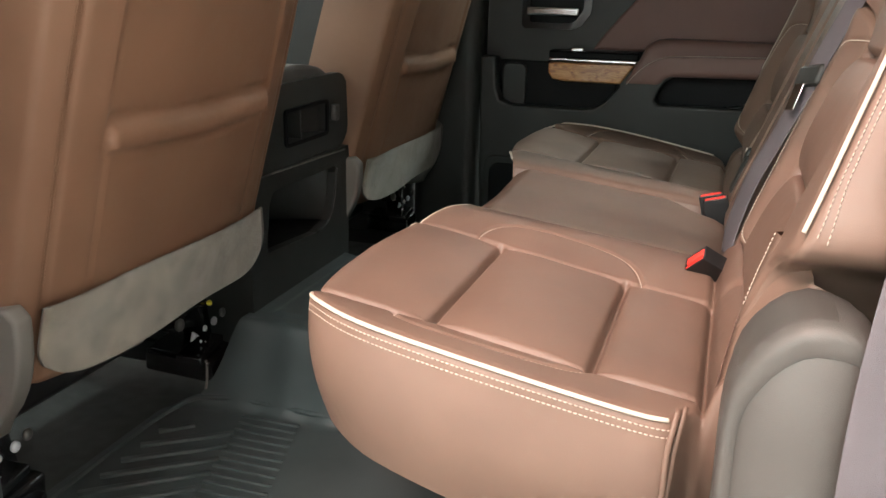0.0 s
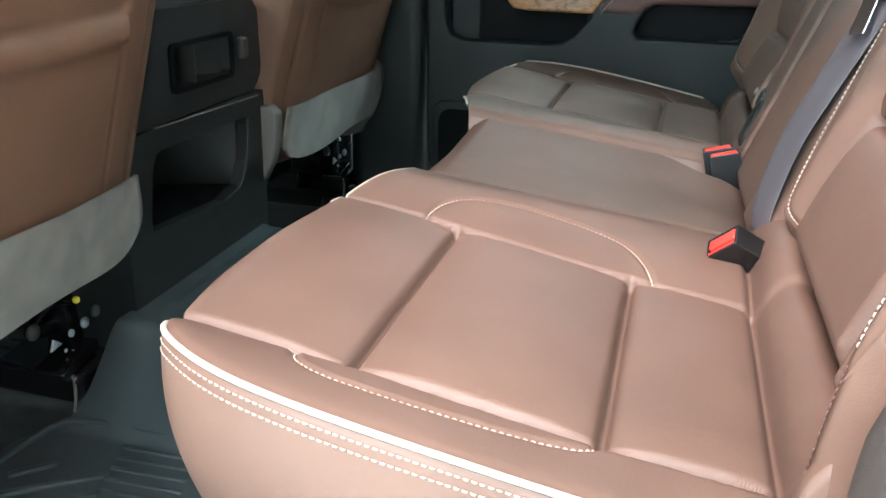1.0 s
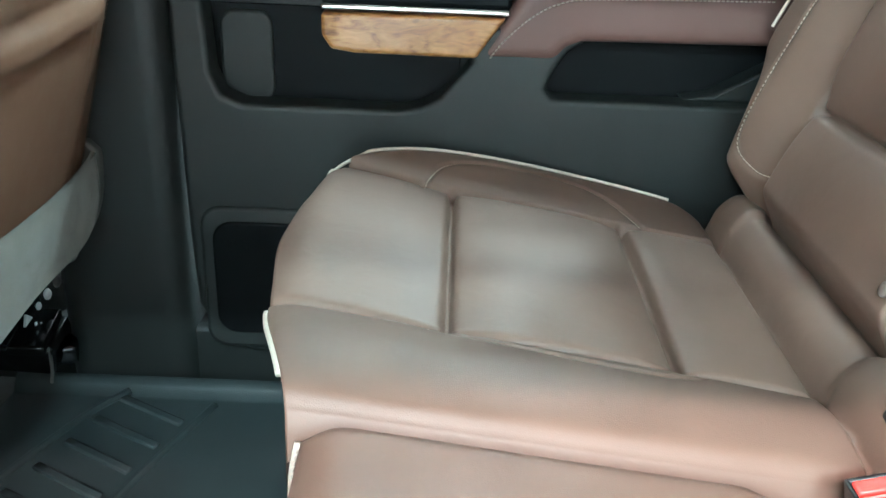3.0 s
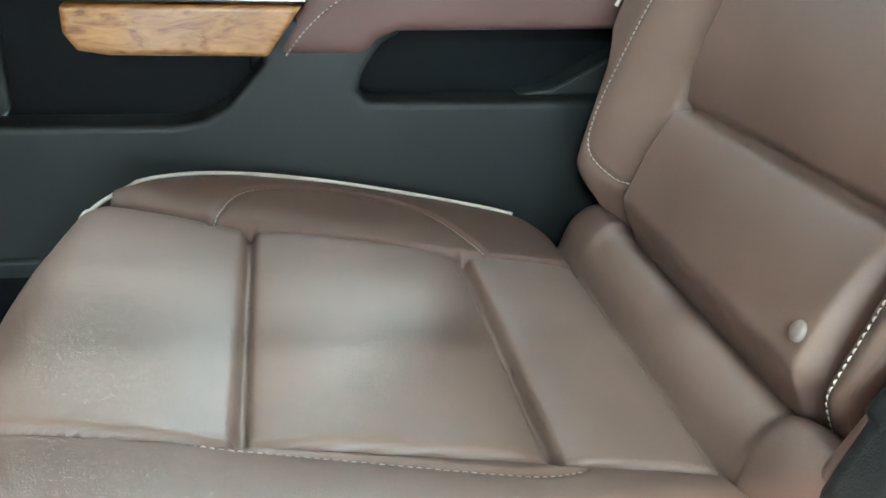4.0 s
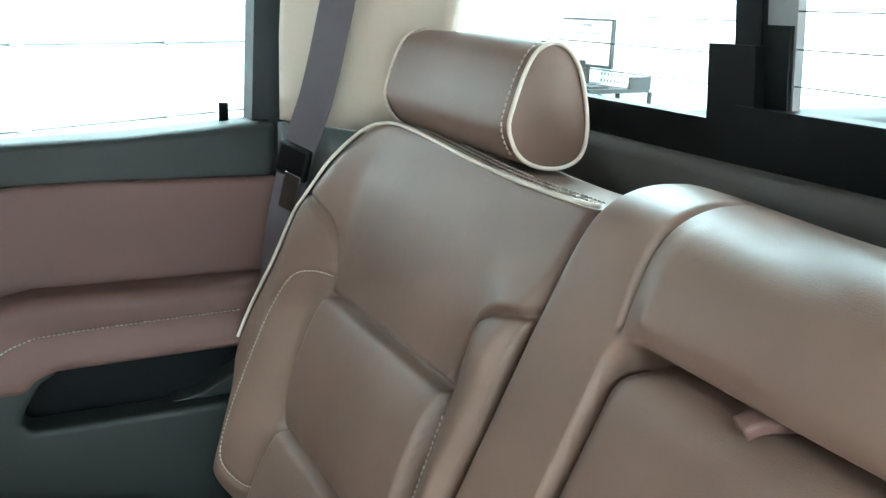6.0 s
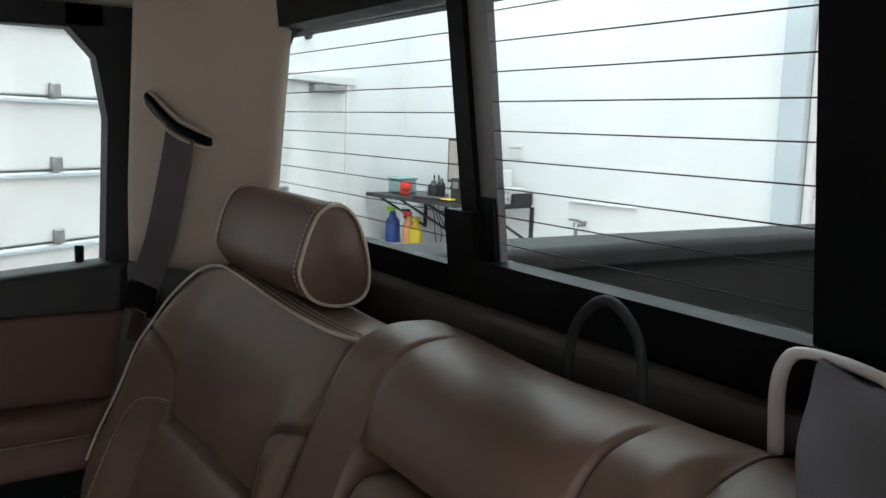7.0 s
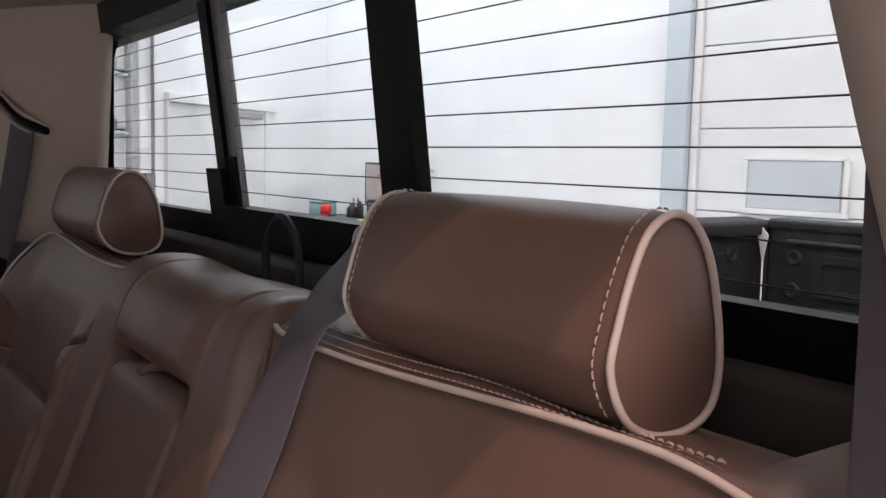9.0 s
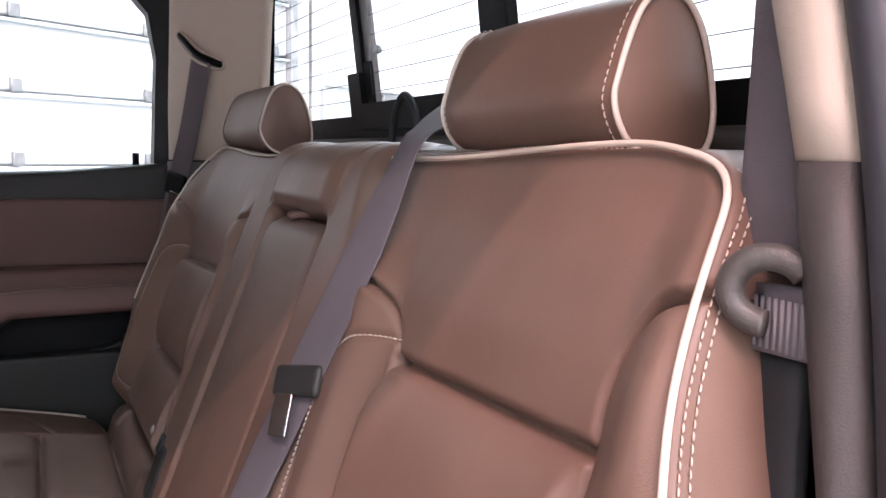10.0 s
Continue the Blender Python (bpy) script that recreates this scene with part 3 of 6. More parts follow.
def back_d(w, z, s):
    """How far the upholstery stands out of the plain face."""
    so, si = 0.626, BACK_IN[s]
    bolster = 0.040 if s > 0 else 0.034
    d = bolster * (0.35 + 0.65 * sm(0.915, 0.74, z)) * sm(-0.004, 0.07, w - so) + 0.022 * sm(0.86, 0.77, z) * sm(-0.004, 0.05, si - w)
    inside = sm(0, 0.012, w - si) * sm(0, 0.012, so - w)
    (_, z2), (_, z1) = B_ROWS[s][0][0], B_ROWS[s][1][0]
    for lo, hi, h in ((0.38, z1, 0.016), (z1, z2, 0.015)):
        q = np.clip((z - lo) / (hi - lo), 0, 1)
        d = d + inside * h * (1 - np.abs(2 * q - 1) ** 3.2)
    d = d + 0.006 * sm(0.735, 0.80, z) * sm(0.90, 0.84, z)
    for line, depth, width in ((S_OUT[s], 0.013, 0.0034), (S_IN[s], 0.013, 0.0034), (B_ROWS[s][0], 0.015, 0.0040), (B_ROWS[s][1], 0.015, 0.0040), (B_U[s], 0.003, 0.003)):
        d = d - depth * np.exp(-(dist_to(line, w, z) / width) ** 2)
    return d - 0.034 * sm(0.472, 0.428, z)


def back_point(w, z, s, lift=0.0):
    d = back_d(w, z, s) + lift
    return np.stack([face_x(z) - 0.941 * d, YC + s * w, z + 0.339 * d], -1)


def seat_back(s):

    def top(b, q):
        z = 0.40 + (Z_TOP + 0.012 * sm(0.2, 0.9, q) - 0.40) * b
        wo = np.interp(z, B_OUT[s][:, 0], B_OUT[s][:, 1])
        wi = np.interp(z, [0.40, 0.67, 0.815, 0.903], [0.285, 0.25, 0.232, 0.21 if s > 0 else 0.182])
        w = wi + (wo - wi) * q
        p = back_point(w, z, s)
        edge = 0.007 * np.exp(-((wo - w) / 0.010) ** 2) + 0.012 * np.exp(-((w - wi) / 0.008) ** 2)
        p[..., 0] += edge
        return p

    def drop(b, q, lo, hi, i, o):
        d = np.zeros(b.shape + (3,))
        t = np.maximum(np.maximum(lo, hi), np.maximum(i, o))
        d[..., 0] = np.where(o > 0, 0.085 if s > 0 else 0.062 + 0.023 * sm(0.82, 0.97, b) + 0.06 * sm(0.50, 0.32, b), 0.085) * t
        low = sm(0.52, 0.85, q) if s < 0 else 0
        d[..., 2] = np.where(hi > 0, (0.016 if s < 0 else 0.005) * np.sin(math.pi * 0.75 * np.clip(hi, 0, 1)) * (1 - low) - 0.013 * hi * low - (0.012 * hi if s > 0 else 0), 0) - 0.02 * lo
        d[..., 1] = s * np.where((o > 0), (0.010 if s > 0 else 0.004) * np.sin(math.pi * np.clip(o, 0, 1)) * sm(0.95, 0.8, b), 0)
        return d
    v, f = pad_mesh("cover", top, drop, 220, 190, 2, 6, 12, 14)
    ob = part("backrest", mesh("backrest", v, flip(f, -s)), LEATHER, REAR[s])
    # welt: over the top and down the outer edge
    q = np.linspace(0.0, 0.97, 80)
    p1 = top(np.ones_like(q), q)
    b = np.linspace(0.995, 0.375 if s > 0 else 0.358, 110)
    p2 = top(b, np.ones_like(b))
    p = np.vstack([p1, p2])
    p = smooth_line(p[::6], 170)
    pad = np.vstack([np.repeat(p[:1], 5, 0), p, np.repeat(p[-1:], 5, 0)])
    p = sum(pad[k:k + 170] for k in range(11)) / 11 + np.array((-0.004, s * 0.0015, 0.003))
    part("piping", mesh("piping", *tube(p, 0.0022 if s < 0 else 0.0021)), PIPING, ob, "cream welt piping")
    # seams behind the welt: two go all the way, a third over the top only
    q = np.linspace(0.05, 0.97, 80)
    zq, zb = np.zeros_like(q), np.zeros_like(b)
    for k in (0.08, 0.17, 0.26):
        p1 = top(np.ones_like(q), q) + drop(np.ones_like(q), q, zq, zq + k, zq, zq) + np.array((0, 0, 0.0012))
        n1 = np.tile((-0.2, 0.0, 1.0), (len(q), 1))
        if k > 0.2:
            part("stitching", stitch_mesh("stitching", p1, n1), THREAD, ob)
            continue
        n2 = np.tile((-0.25, s, 0.1), (len(b), 1))
        p2 = top(b, np.ones_like(b)) + drop(b, np.ones_like(b), zb, zb, zb, zb + k) + 0.001 * n2
        p = smooth_line(np.vstack([p1, p2])[::6], 170)
        u = np.clip((np.arange(170) - 66) / 16, 0, 1)[:, None]
        part("stitching", stitch_mesh("stitching", p, n1[0] * (1 - u) + n2[0] * u, r=0.0010 if s > 0 else 0.0007), THREAD, ob)

    def seam(line, lift=0.0012):
        return back_point(line[:, 0], line[:, 1], s, lift), np.tile((-0.94, 0, 0.34), (len(line), 1))
    part("stitching", stitch_mesh("stitching", *seam(B_U[s])), THREAD, ob)
    if s > 0:
        part("stitching", stitch_mesh("stitching", *seam(S_IN[1][26:] + np.array((-0.016, 0)))), THREAD, ob)
    # fabric covered buttons low in the face
    for w, z in ((0.630, 0.483), (0.333, 0.487)) if s > 0 else ((0.630, 0.483),):
        c = back_point(np.array(w), np.array(z), s, 0.001)
        bm = bmesh.new()
        bmesh.ops.create_uvsphere(bm, u_segments=14, v_segments=8, radius=0.0078)
        bmesh.ops.scale(bm, vec=(0.5, 0.9, 1), verts=bm.verts)
        bmesh.ops.transform(bm, matrix=Matrix.Translation(c) @ pose(0, 0, 0, 0, 20, 0), verts=bm.verts)
        for g in bm.faces:
            g.smooth = True
        part("button", bm, BUTTON, ob, "small brown plastic button")
    return ob


back_near = seat_back(-1)
# leather flap from the bottom of the near bolster down to the cushion
inner = smooth_line([(0.478, YC - 0.688, 0.33), (0.482, YC - 0.694, 0.40), (0.492, YC - 0.690, 0.47), (0.505, YC - 0.690, 0.53), (0.520, YC - 0.708, 0.592)], 40)
outer = smooth_line([(0.492, YC - 0.772, 0.33), (0.494, YC - 0.772, 0.42), (0.506, YC - 0.768, 0.49), (0.522, YC - 0.768, 0.53), (0.556, YC - 0.750, 0.556)], 40)
rows = [inner * (1 - q) + outer * q + np.array((0.012, 0.004, -0.006)) * math.sin(math.pi * q) for q in np.linspace(0, 1, 12)]
rows = [rows[0] + np.array((0.03, 0.012, 0))] + rows + [rows[-1] + np.array((0.012, 0.004, -0.006))]
part("side_flap", mesh("side_flap", *grid(np.array(rows))), LEATHER, back_near)
p = inner + np.array((-0.0005, -0.004, 0))
part("stitching", stitch_mesh("stitching", p[:26], np.tile((-0.9, -0.3, 0.3), (26, 1)), r=0.0007), LEATHER_DOOR, back_near, "brown stitching")
part("stitching", stitch_mesh("stitching", p[26:], np.tile((-0.9, -0.3, 0.3), (14, 1)), r=0.0008), THREAD, back_near)
seat_back(1)


def center_back():
    """The middle of the backrest: one cover over strips and top roll, and the folding armrest in its recess."""
    ob = rear_near
    prof = smooth_line([(face_x(z), z) for z in (0.40, 0.50, 0.60, 0.70, 0.80, 0.85, 0.872)] + [(0.673, 0.890), (0.686, 0.902), (0.706, 0.908), (0.73, 0.908), (0.752, 0.904), (0.764, 0.894), (0.768, 0.87), (0.768, 0.83)], 260)
    tang = np.gradient(prof, axis=0)
    tang /= np.linalg.norm(tang, axis=1)[:, None]
    u = np.linspace(0, 1, len(prof))

    def arm_sides(z):
        return np.interp(z, [0.40, 0.70, 0.84], [1.635, 1.618, 1.602]), np.interp(z, [0.40, 0.70, 0.84], [1.895, 1.866, 1.850])
    slot, corner = 0.838, 0.020

    def inset(y, z):
        """Distance inside the rounded outline of the armrest's recess."""
        lo, hi = arm_sides(z)
        side, over = np.minimum(y - lo, hi - y), slot - z
        bend = (side < corner) & (over < corner)
        return np.where(bend, corner - np.hypot(np.maximum(0, corner - side), np.maximum(0, corner - over)), np.minimum(side, over))

    def surface(y, b, d):
        x, z = np.interp(b, u, prof[:, 0]), np.interp(b, u, prof[:, 1])
        tx, tz = np.interp(b, u, tang[:, 0]), np.interp(b, u, tang[:, 1])
        return np.stack([x - tz * d, y, z + tx * d], -1)

    crest = u[np.argmax(prof[:, 1])]

    def edges(z):
        return np.interp(z, [0.40, 0.67, 0.815, 0.915], [1.460, 1.485, 1.505, 1.542]), np.interp(z, [0.40, 0.67, 0.815, 0.915], [2.0, 1.966, 1.948, 1.930])

    def cover(b, q):
        z = np.interp(b, u, prof[:, 1])
        ya, yb = edges(np.where(b > crest, 0.908, z))
        y = ya + (yb - ya) * q
        back = sm(0.76, 0.90, b)
        d = 0.016 - 0.020 * np.exp(-(np.minimum(y - ya, yb - y) / 0.010) ** 2) * (1 - back)
        lo, hi = arm_sides(np.minimum(z, 0.84))
        # the top roll bulges over the slot
        in_roll = sm(-0.002, 0.03, np.minimum(y - lo, hi - y))
        d = d + 0.009 * in_roll * sm(slot - 0.004, slot + 0.016, z) * (1 - back) * sm(0.915, 0.88, z)
        for side in (lo, hi):
            d = d - 0.0055 * np.exp(-((y - side) / 0.0030) ** 2) * sm(slot - 0.002, slot + 0.008, z) * (1 - sm(0.80, 0.88, b))
        # recess, and a hollow in the rear edge
        d = d - 0.046 * sm(-0.002, 0.006, inset(y, z)) * (1 - back)
        d = d - 0.006 * back * np.exp(-((y - 1.72) / 0.07) ** 2) + 0.0015 * np.sin(31 * y + 6 * z)
        return surface(y, b, d)

    def no_drop(b, q, lo, hi, i, o):
        d = np.zeros(b.shape + (3,))
        d[..., 0] = 0.06 * np.maximum(np.maximum(lo, hi), np.maximum(i, o)) * sm(0.80, 0.66, b)
        d[..., 2] = -0.03 * np.maximum(i, o) * sm(0.66, 0.80, b)
        return d
    v, f = pad_mesh("center_backrest", cover, no_drop, 250, 240, 2, 4, 4, 0)
    part("center_backrest", mesh("center_backrest", v, [g[::-1] for g in f]), LEATHER, ob, "brown leather middle backrest with a padded top roll")

    def arm_top(b, q):
        z = 0.40 + (0.828 - 0.40) * b
        lo, hi = arm_sides(z)
        r, over = 0.030, np.maximum(0, z - 0.828 + 0.030)
        cut = r - np.sqrt(np.maximum(0, r * r - over ** 2))
        lo, hi = lo + 0.006 + 0.95 * cut, hi - 0.006 - 0.95 * cut
        y = lo + (hi - lo) * q
        d = 0.010 + 0.006 * np.sin(math.pi * np.clip(q, 0.01, 0.99)) ** 0.5 - 0.008 * np.exp(-(np.minimum(q, 1 - q) / 0.03) ** 2) - 0.010 * np.exp(-((0.828 - z) / 0.010) ** 2)
        return np.stack([face_x(z) - 0.941 * d, y, z + 0.339 * d], -1)

    def arm_drop(b, q, lo, hi, i, o):
        d = np.zeros(b.shape + (3,))
        d[..., 0] = 0.045 * np.maximum(np.maximum(lo, hi), np.maximum(i, o))
        return d
    v, f = pad_mesh("armrest", arm_top, arm_drop, 70, 50, 2, 5, 5, 6)
    arm = part("armrest", mesh("armrest", v, [g[::-1] for g in f]), LEATHER, ob, "folded brown leather armrest")
    # pull tab that hangs out of the slot
    x0 = face_x(0.836)
    p = smooth_line([(x0 + 0.03, 1.722, 0.834), (x0 + 0.006, 1.723, 0.837), (x0 - 0.008, 1.725, 0.838), (x0 - 0.016, 1.727, 0.837), (x0 - 0.022, 1.729, 0.834)], 20)
    part("pull_tab", mesh("pull_tab", *ribbon(p, (0.25, 0.95, 0.25), 0.013, 0.008)), LEATHER_DOOR, arm, "brown leather pull tab")
    part("backing", box((0.02, 0.36, 0.46), 0.0, at=(face_x(0.63) + 0.085, 1.735, 0.63), rot=(0, 19.8, 0)), PLASTIC_BLACK, ob)
    return ob


center_back()


def headrest(s):
    ob = thing("headrest", (0.725, 2.22 if s > 0 else 1.298, 0.905), "rounded brown leather headrest with cream piping, beside the %s" % ("closed door" if s > 0 else "open door"), "headrest", "rear headrests")
    prof = smooth_line([(0.680, 0.944), (0.684, 0.966), (0.693, 0.992), (0.704, 1.010), (0.721, 1.018), (0.738, 1.013), (0.752, 0.996), (0.761, 0.970), (0.766, 0.938), (0.760, 0.916), (0.740, 0.907), (0.712, 0.909), (0.691, 0.921)], 72, True)[:-1]
    c = prof.mean(0)
    half, mid, narrow = (0.140, 2.218, 0.04) if s > 0 else (0.124, 1.292, 0.04)
    taper = lambda x: 1 - narrow * np.clip((x - 0.69) / 0.1, 0, 1)  # narrower towards the back
    rows = []
    for u in np.linspace(-1, 1, 41):
        k = 1 + 0.035 * (1 - u * u) - 0.05 * max(0, abs(u) - 0.93) / 0.07
        rows.append(np.stack([c[0] + (prof[:, 0] - c[0]) * k, mid + u * half * taper(prof[:, 0]), c[1] + (prof[:, 1] - c[1]) * k], 1))
    v, f = grid(np.array(rows), True)
    part("cover", mesh("cover", v, [g[::-1] for g in f]), LEATHER, ob)
    for e in (-1, 1):
        caps = []
        ys = mid + e * half * taper(prof[:, 0])
        for r in (0.965, 0.9, 0.75, 0.55, 0.3, 0.02):
            caps.append(np.stack([c[0] + (prof[:, 0] - c[0]) * r, mid + e * half * taper(c[0] + (prof[:, 0] - c[0]) * r) + e * (0.0075 * (1 - r * r) - 0.001), c[1] + (prof[:, 1] - c[1]) * r], 1))
        v, f = grid(np.array(caps), True)
        f = f + [tuple(range(5 * len(prof), 6 * len(prof)))]
        part("side_panel", mesh("side_panel", v, [g[::e] for g in f]), LEATHER, ob)
        rim = np.stack([c[0] + (prof[:, 0] - c[0]) * 0.985, ys + e * 0.0015, c[1] + (prof[:, 1] - c[1]) * 0.990], 1)
        part("piping", mesh("piping", *tube(rim, (0.0016 if e > 0 else 0.0022) if s < 0 else 0.0020, closed=True)), PIPING, ob, "cream welt piping")
        sel = np.vstack([prof[-6:], prof[:30]])
        p = np.stack([c[0] + (sel[:, 0] - c[0]) * 1.0, mid + e * half * taper(sel[:, 0]) - e * 0.008, c[1] + (sel[:, 1] - c[1]) * 1.0], 1)
        n = np.stack([sel[:, 0] - c[0], np.zeros(len(sel)), sel[:, 1] - c[1]], 1)
        n /= np.linalg.norm(n, axis=1)[:, None]
        part("stitching", stitch_mesh("stitching", p + 0.0014 * n, n, r=0.0010 if s > 0 else 0.0007), THREAD, ob)
    for e in (-0.06, 0.06):
        part("post", mesh("post", *tube([(0.728, mid + e, 0.87), (0.728, mid + e, 0.93)], 0.006, 10)), STEEL, ob)
    return ob


headrest(-1)
headrest(1)


# ---- cab shell ----
def shell(name, bm, mat, label, category, kind="structure"):
    return tagged(part(name, bm, mat), label, category, kind=kind)


def mat_z(x, y):
    """Height of the rubber floor liner: footwells with a hump between them."""
    w = np.abs(y - YC)
    top = 0.125 + 0.075 * sm(-0.20, -0.36, x)  # the far side of the hump falls off gently from a crisp edge
    hump = np.where(y > YC, np.clip((0.40 - w) / (0.40 - top), 0, 1) ** 0.9, sm(0.315, 0.245, w))
    return 0.05 + 0.158 * hump + 0.05 * sm(-0.52, -0.62, x) + 0.02 * sm(0.775, 0.79, w) + 0.005 * np.sin(70 * x) * sm(0.33, 0.30, w) * sm(0.235, 0.26, w) * (y < YC) + 0.004 * sm(0.215, 0.205, w) * sm(-0.315, -0.305, x)


def floor_liner():
    xs, ys = np.linspace(-0.75, 0.5, 120), np.linspace(0.92, 2.52, 200)
    X, Y = np.meshgrid(xs, ys, indexing="ij")
    # the front edge is cut back round the console
    front = -0.47 + 0.115 * sm(0.36, 0.24, np.abs(Y - YC))
    X = front + (0.5 - front) * (X - xs[0]) / (xs[-1] - xs[0])
    v, f = grid(np.stack([X, Y, mat_z(X, Y)], -1))
    ob = tagged(part("floor_mat", mesh("floor_mat", v, [g[::-1] for g in f]), MAT_RUBBER), "dark grey moulded rubber floor mat with raised ribs", "floor mat")
    def rib(a, b, across, width, height):
        pts = [(x, y, float(mat_z(np.array(x), np.array(y))) + 0.001) for x, y in (a, b)]
        part("rib", mesh("rib", *ribbon(np.linspace(pts[0], pts[1], 5), across, width, height)), MAT_RUBBER, ob)

    def border(line):
        q = smooth_line([(x, y, float(mat_z(np.array(x), np.array(y))) + 0.001) for x, y in line], 30)
        part("rib", mesh("rib", *tube(q, 0.006, 6)), MAT_RUBBER, ob)
    # near footwell: slanted wide ribs in front, thin ones behind, and a raised border
    for i in range(-1, 5):
        b = (-0.263 - 0.0105 * i, 1.207 + 0.0415 * i) if i < 4 else (-0.375, 1.333)
        rib((-0.42, 1.086 + 0.0515 * i), b, (-0.6, 0.75, 0), 0.011, 0.008)
    for i in range(12):
        y = 1.135 + 0.0235 * i
        rib((-0.248 - 0.006 * i, y), (-0.135 - 0.006 * i, y), (0.0, 1, 0), 0.006, 0.005)
    border([(-0.45, 1.00), (-0.45, 1.36), (-0.38, 1.42), (-0.12, 1.42)])
    # far footwell: a field of slanted ribs beside the door
    for i in range(6):
        rib((-0.402 + 0.019 * i, 2.222 + 0.053 * i), (-0.300 + 0.019 * i, 2.166 + 0.053 * i), (0.45, 0.9, 0), 0.012, 0.009)
    border([(-0.445, 2.16), (-0.40, 2.30), (-0.345, 2.44), (-0.30, 2.50)])
    border([(-0.285, 2.15), (-0.25, 2.25), (-0.21, 2.37), (-0.17, 2.48)])
    return ob


floor_liner()
shell("floor", box((3.4, 1.95, 0.05), 0.0, at=(-0.85, YC, 0.0)), CARPET_DARK, "dark carpeted cab floor", "floor")
shell("ceiling_headliner", box((2.05, 1.62, 0.04), 0.0, at=(-0.205, 1.83, 1.285)), HEADLINER_M, "beige cloth headliner of the cab", "headliner")
shell("roof", box((2.12, 1.66, 0.03), 0.01, at=(-0.19, 1.835, 1.33)), BODY_PAINT, "dark painted cab roof", "roof")
# lower rear wall of the cab behind the seats, and the front bulkhead
shell("wall_rear", box((0.05, 1.90, 0.98), 0.0, at=(0.845, YC, 0.44)), PLASTIC_BLACK, "black trim on the rear wall of the cab", "wall")
shell("wall_bulkhead", box((0.05, 1.95, 0.75), 0.0, at=(-2.0, YC, 0.35)), PLASTIC, "dark bulkhead in front of the driver", "wall")
shell("wall_rocker", box((2.4, 0.06, 0.14), 0.01, at=(-0.75, 0.80, 0.05)), PLASTIC, "dark plastic sill plate of the open door", "sill")
# far B pillar and near B pillar
for sgn, nm in ((1, "wall_pillar_far"), (-1, "wall_pillar_near")):
    shell(nm, box((0.20, 0.12, 1.30), 0.052, 7, at=(-0.312, YC + (0.885 if sgn > 0 else -1.0), 0.62)), PLASTIC, "dark plastic door pillar trim", "pillar")
# black filler that stands in for the shade in the pillar's groove
shell("wall_pillar_edge", box((0.16, 0.04, 1.0), 0, at=(-0.20, 2.655, 0.42)), PLASTIC_BLACK, "black filler for the dark groove beside the closed door", "pillar")
shell("wall_rocker_far", box((2.4, 0.10, 0.16), 0.01, at=(-0.75, 2.62, 0.05)), PLASTIC, "dark plastic sill plate under the closed door", "sill")
shell("wall_front_door", box((1.25, 0.08, 0.80), 0.02, at=(-1.05, 2.63, 0.42)), PLASTIC, "dark front door panel", "door")
shell("wall_front_door_near", box((1.25, 0.08, 0.80), 0.02, at=(-1.05, 0.80, 0.42)), PLASTIC, "dark front door panel", "door")

# rear window: black frame, two uprights, three panes with heating wires
WX = lambda z: 0.80 - 0.13 * (z - 0.97)


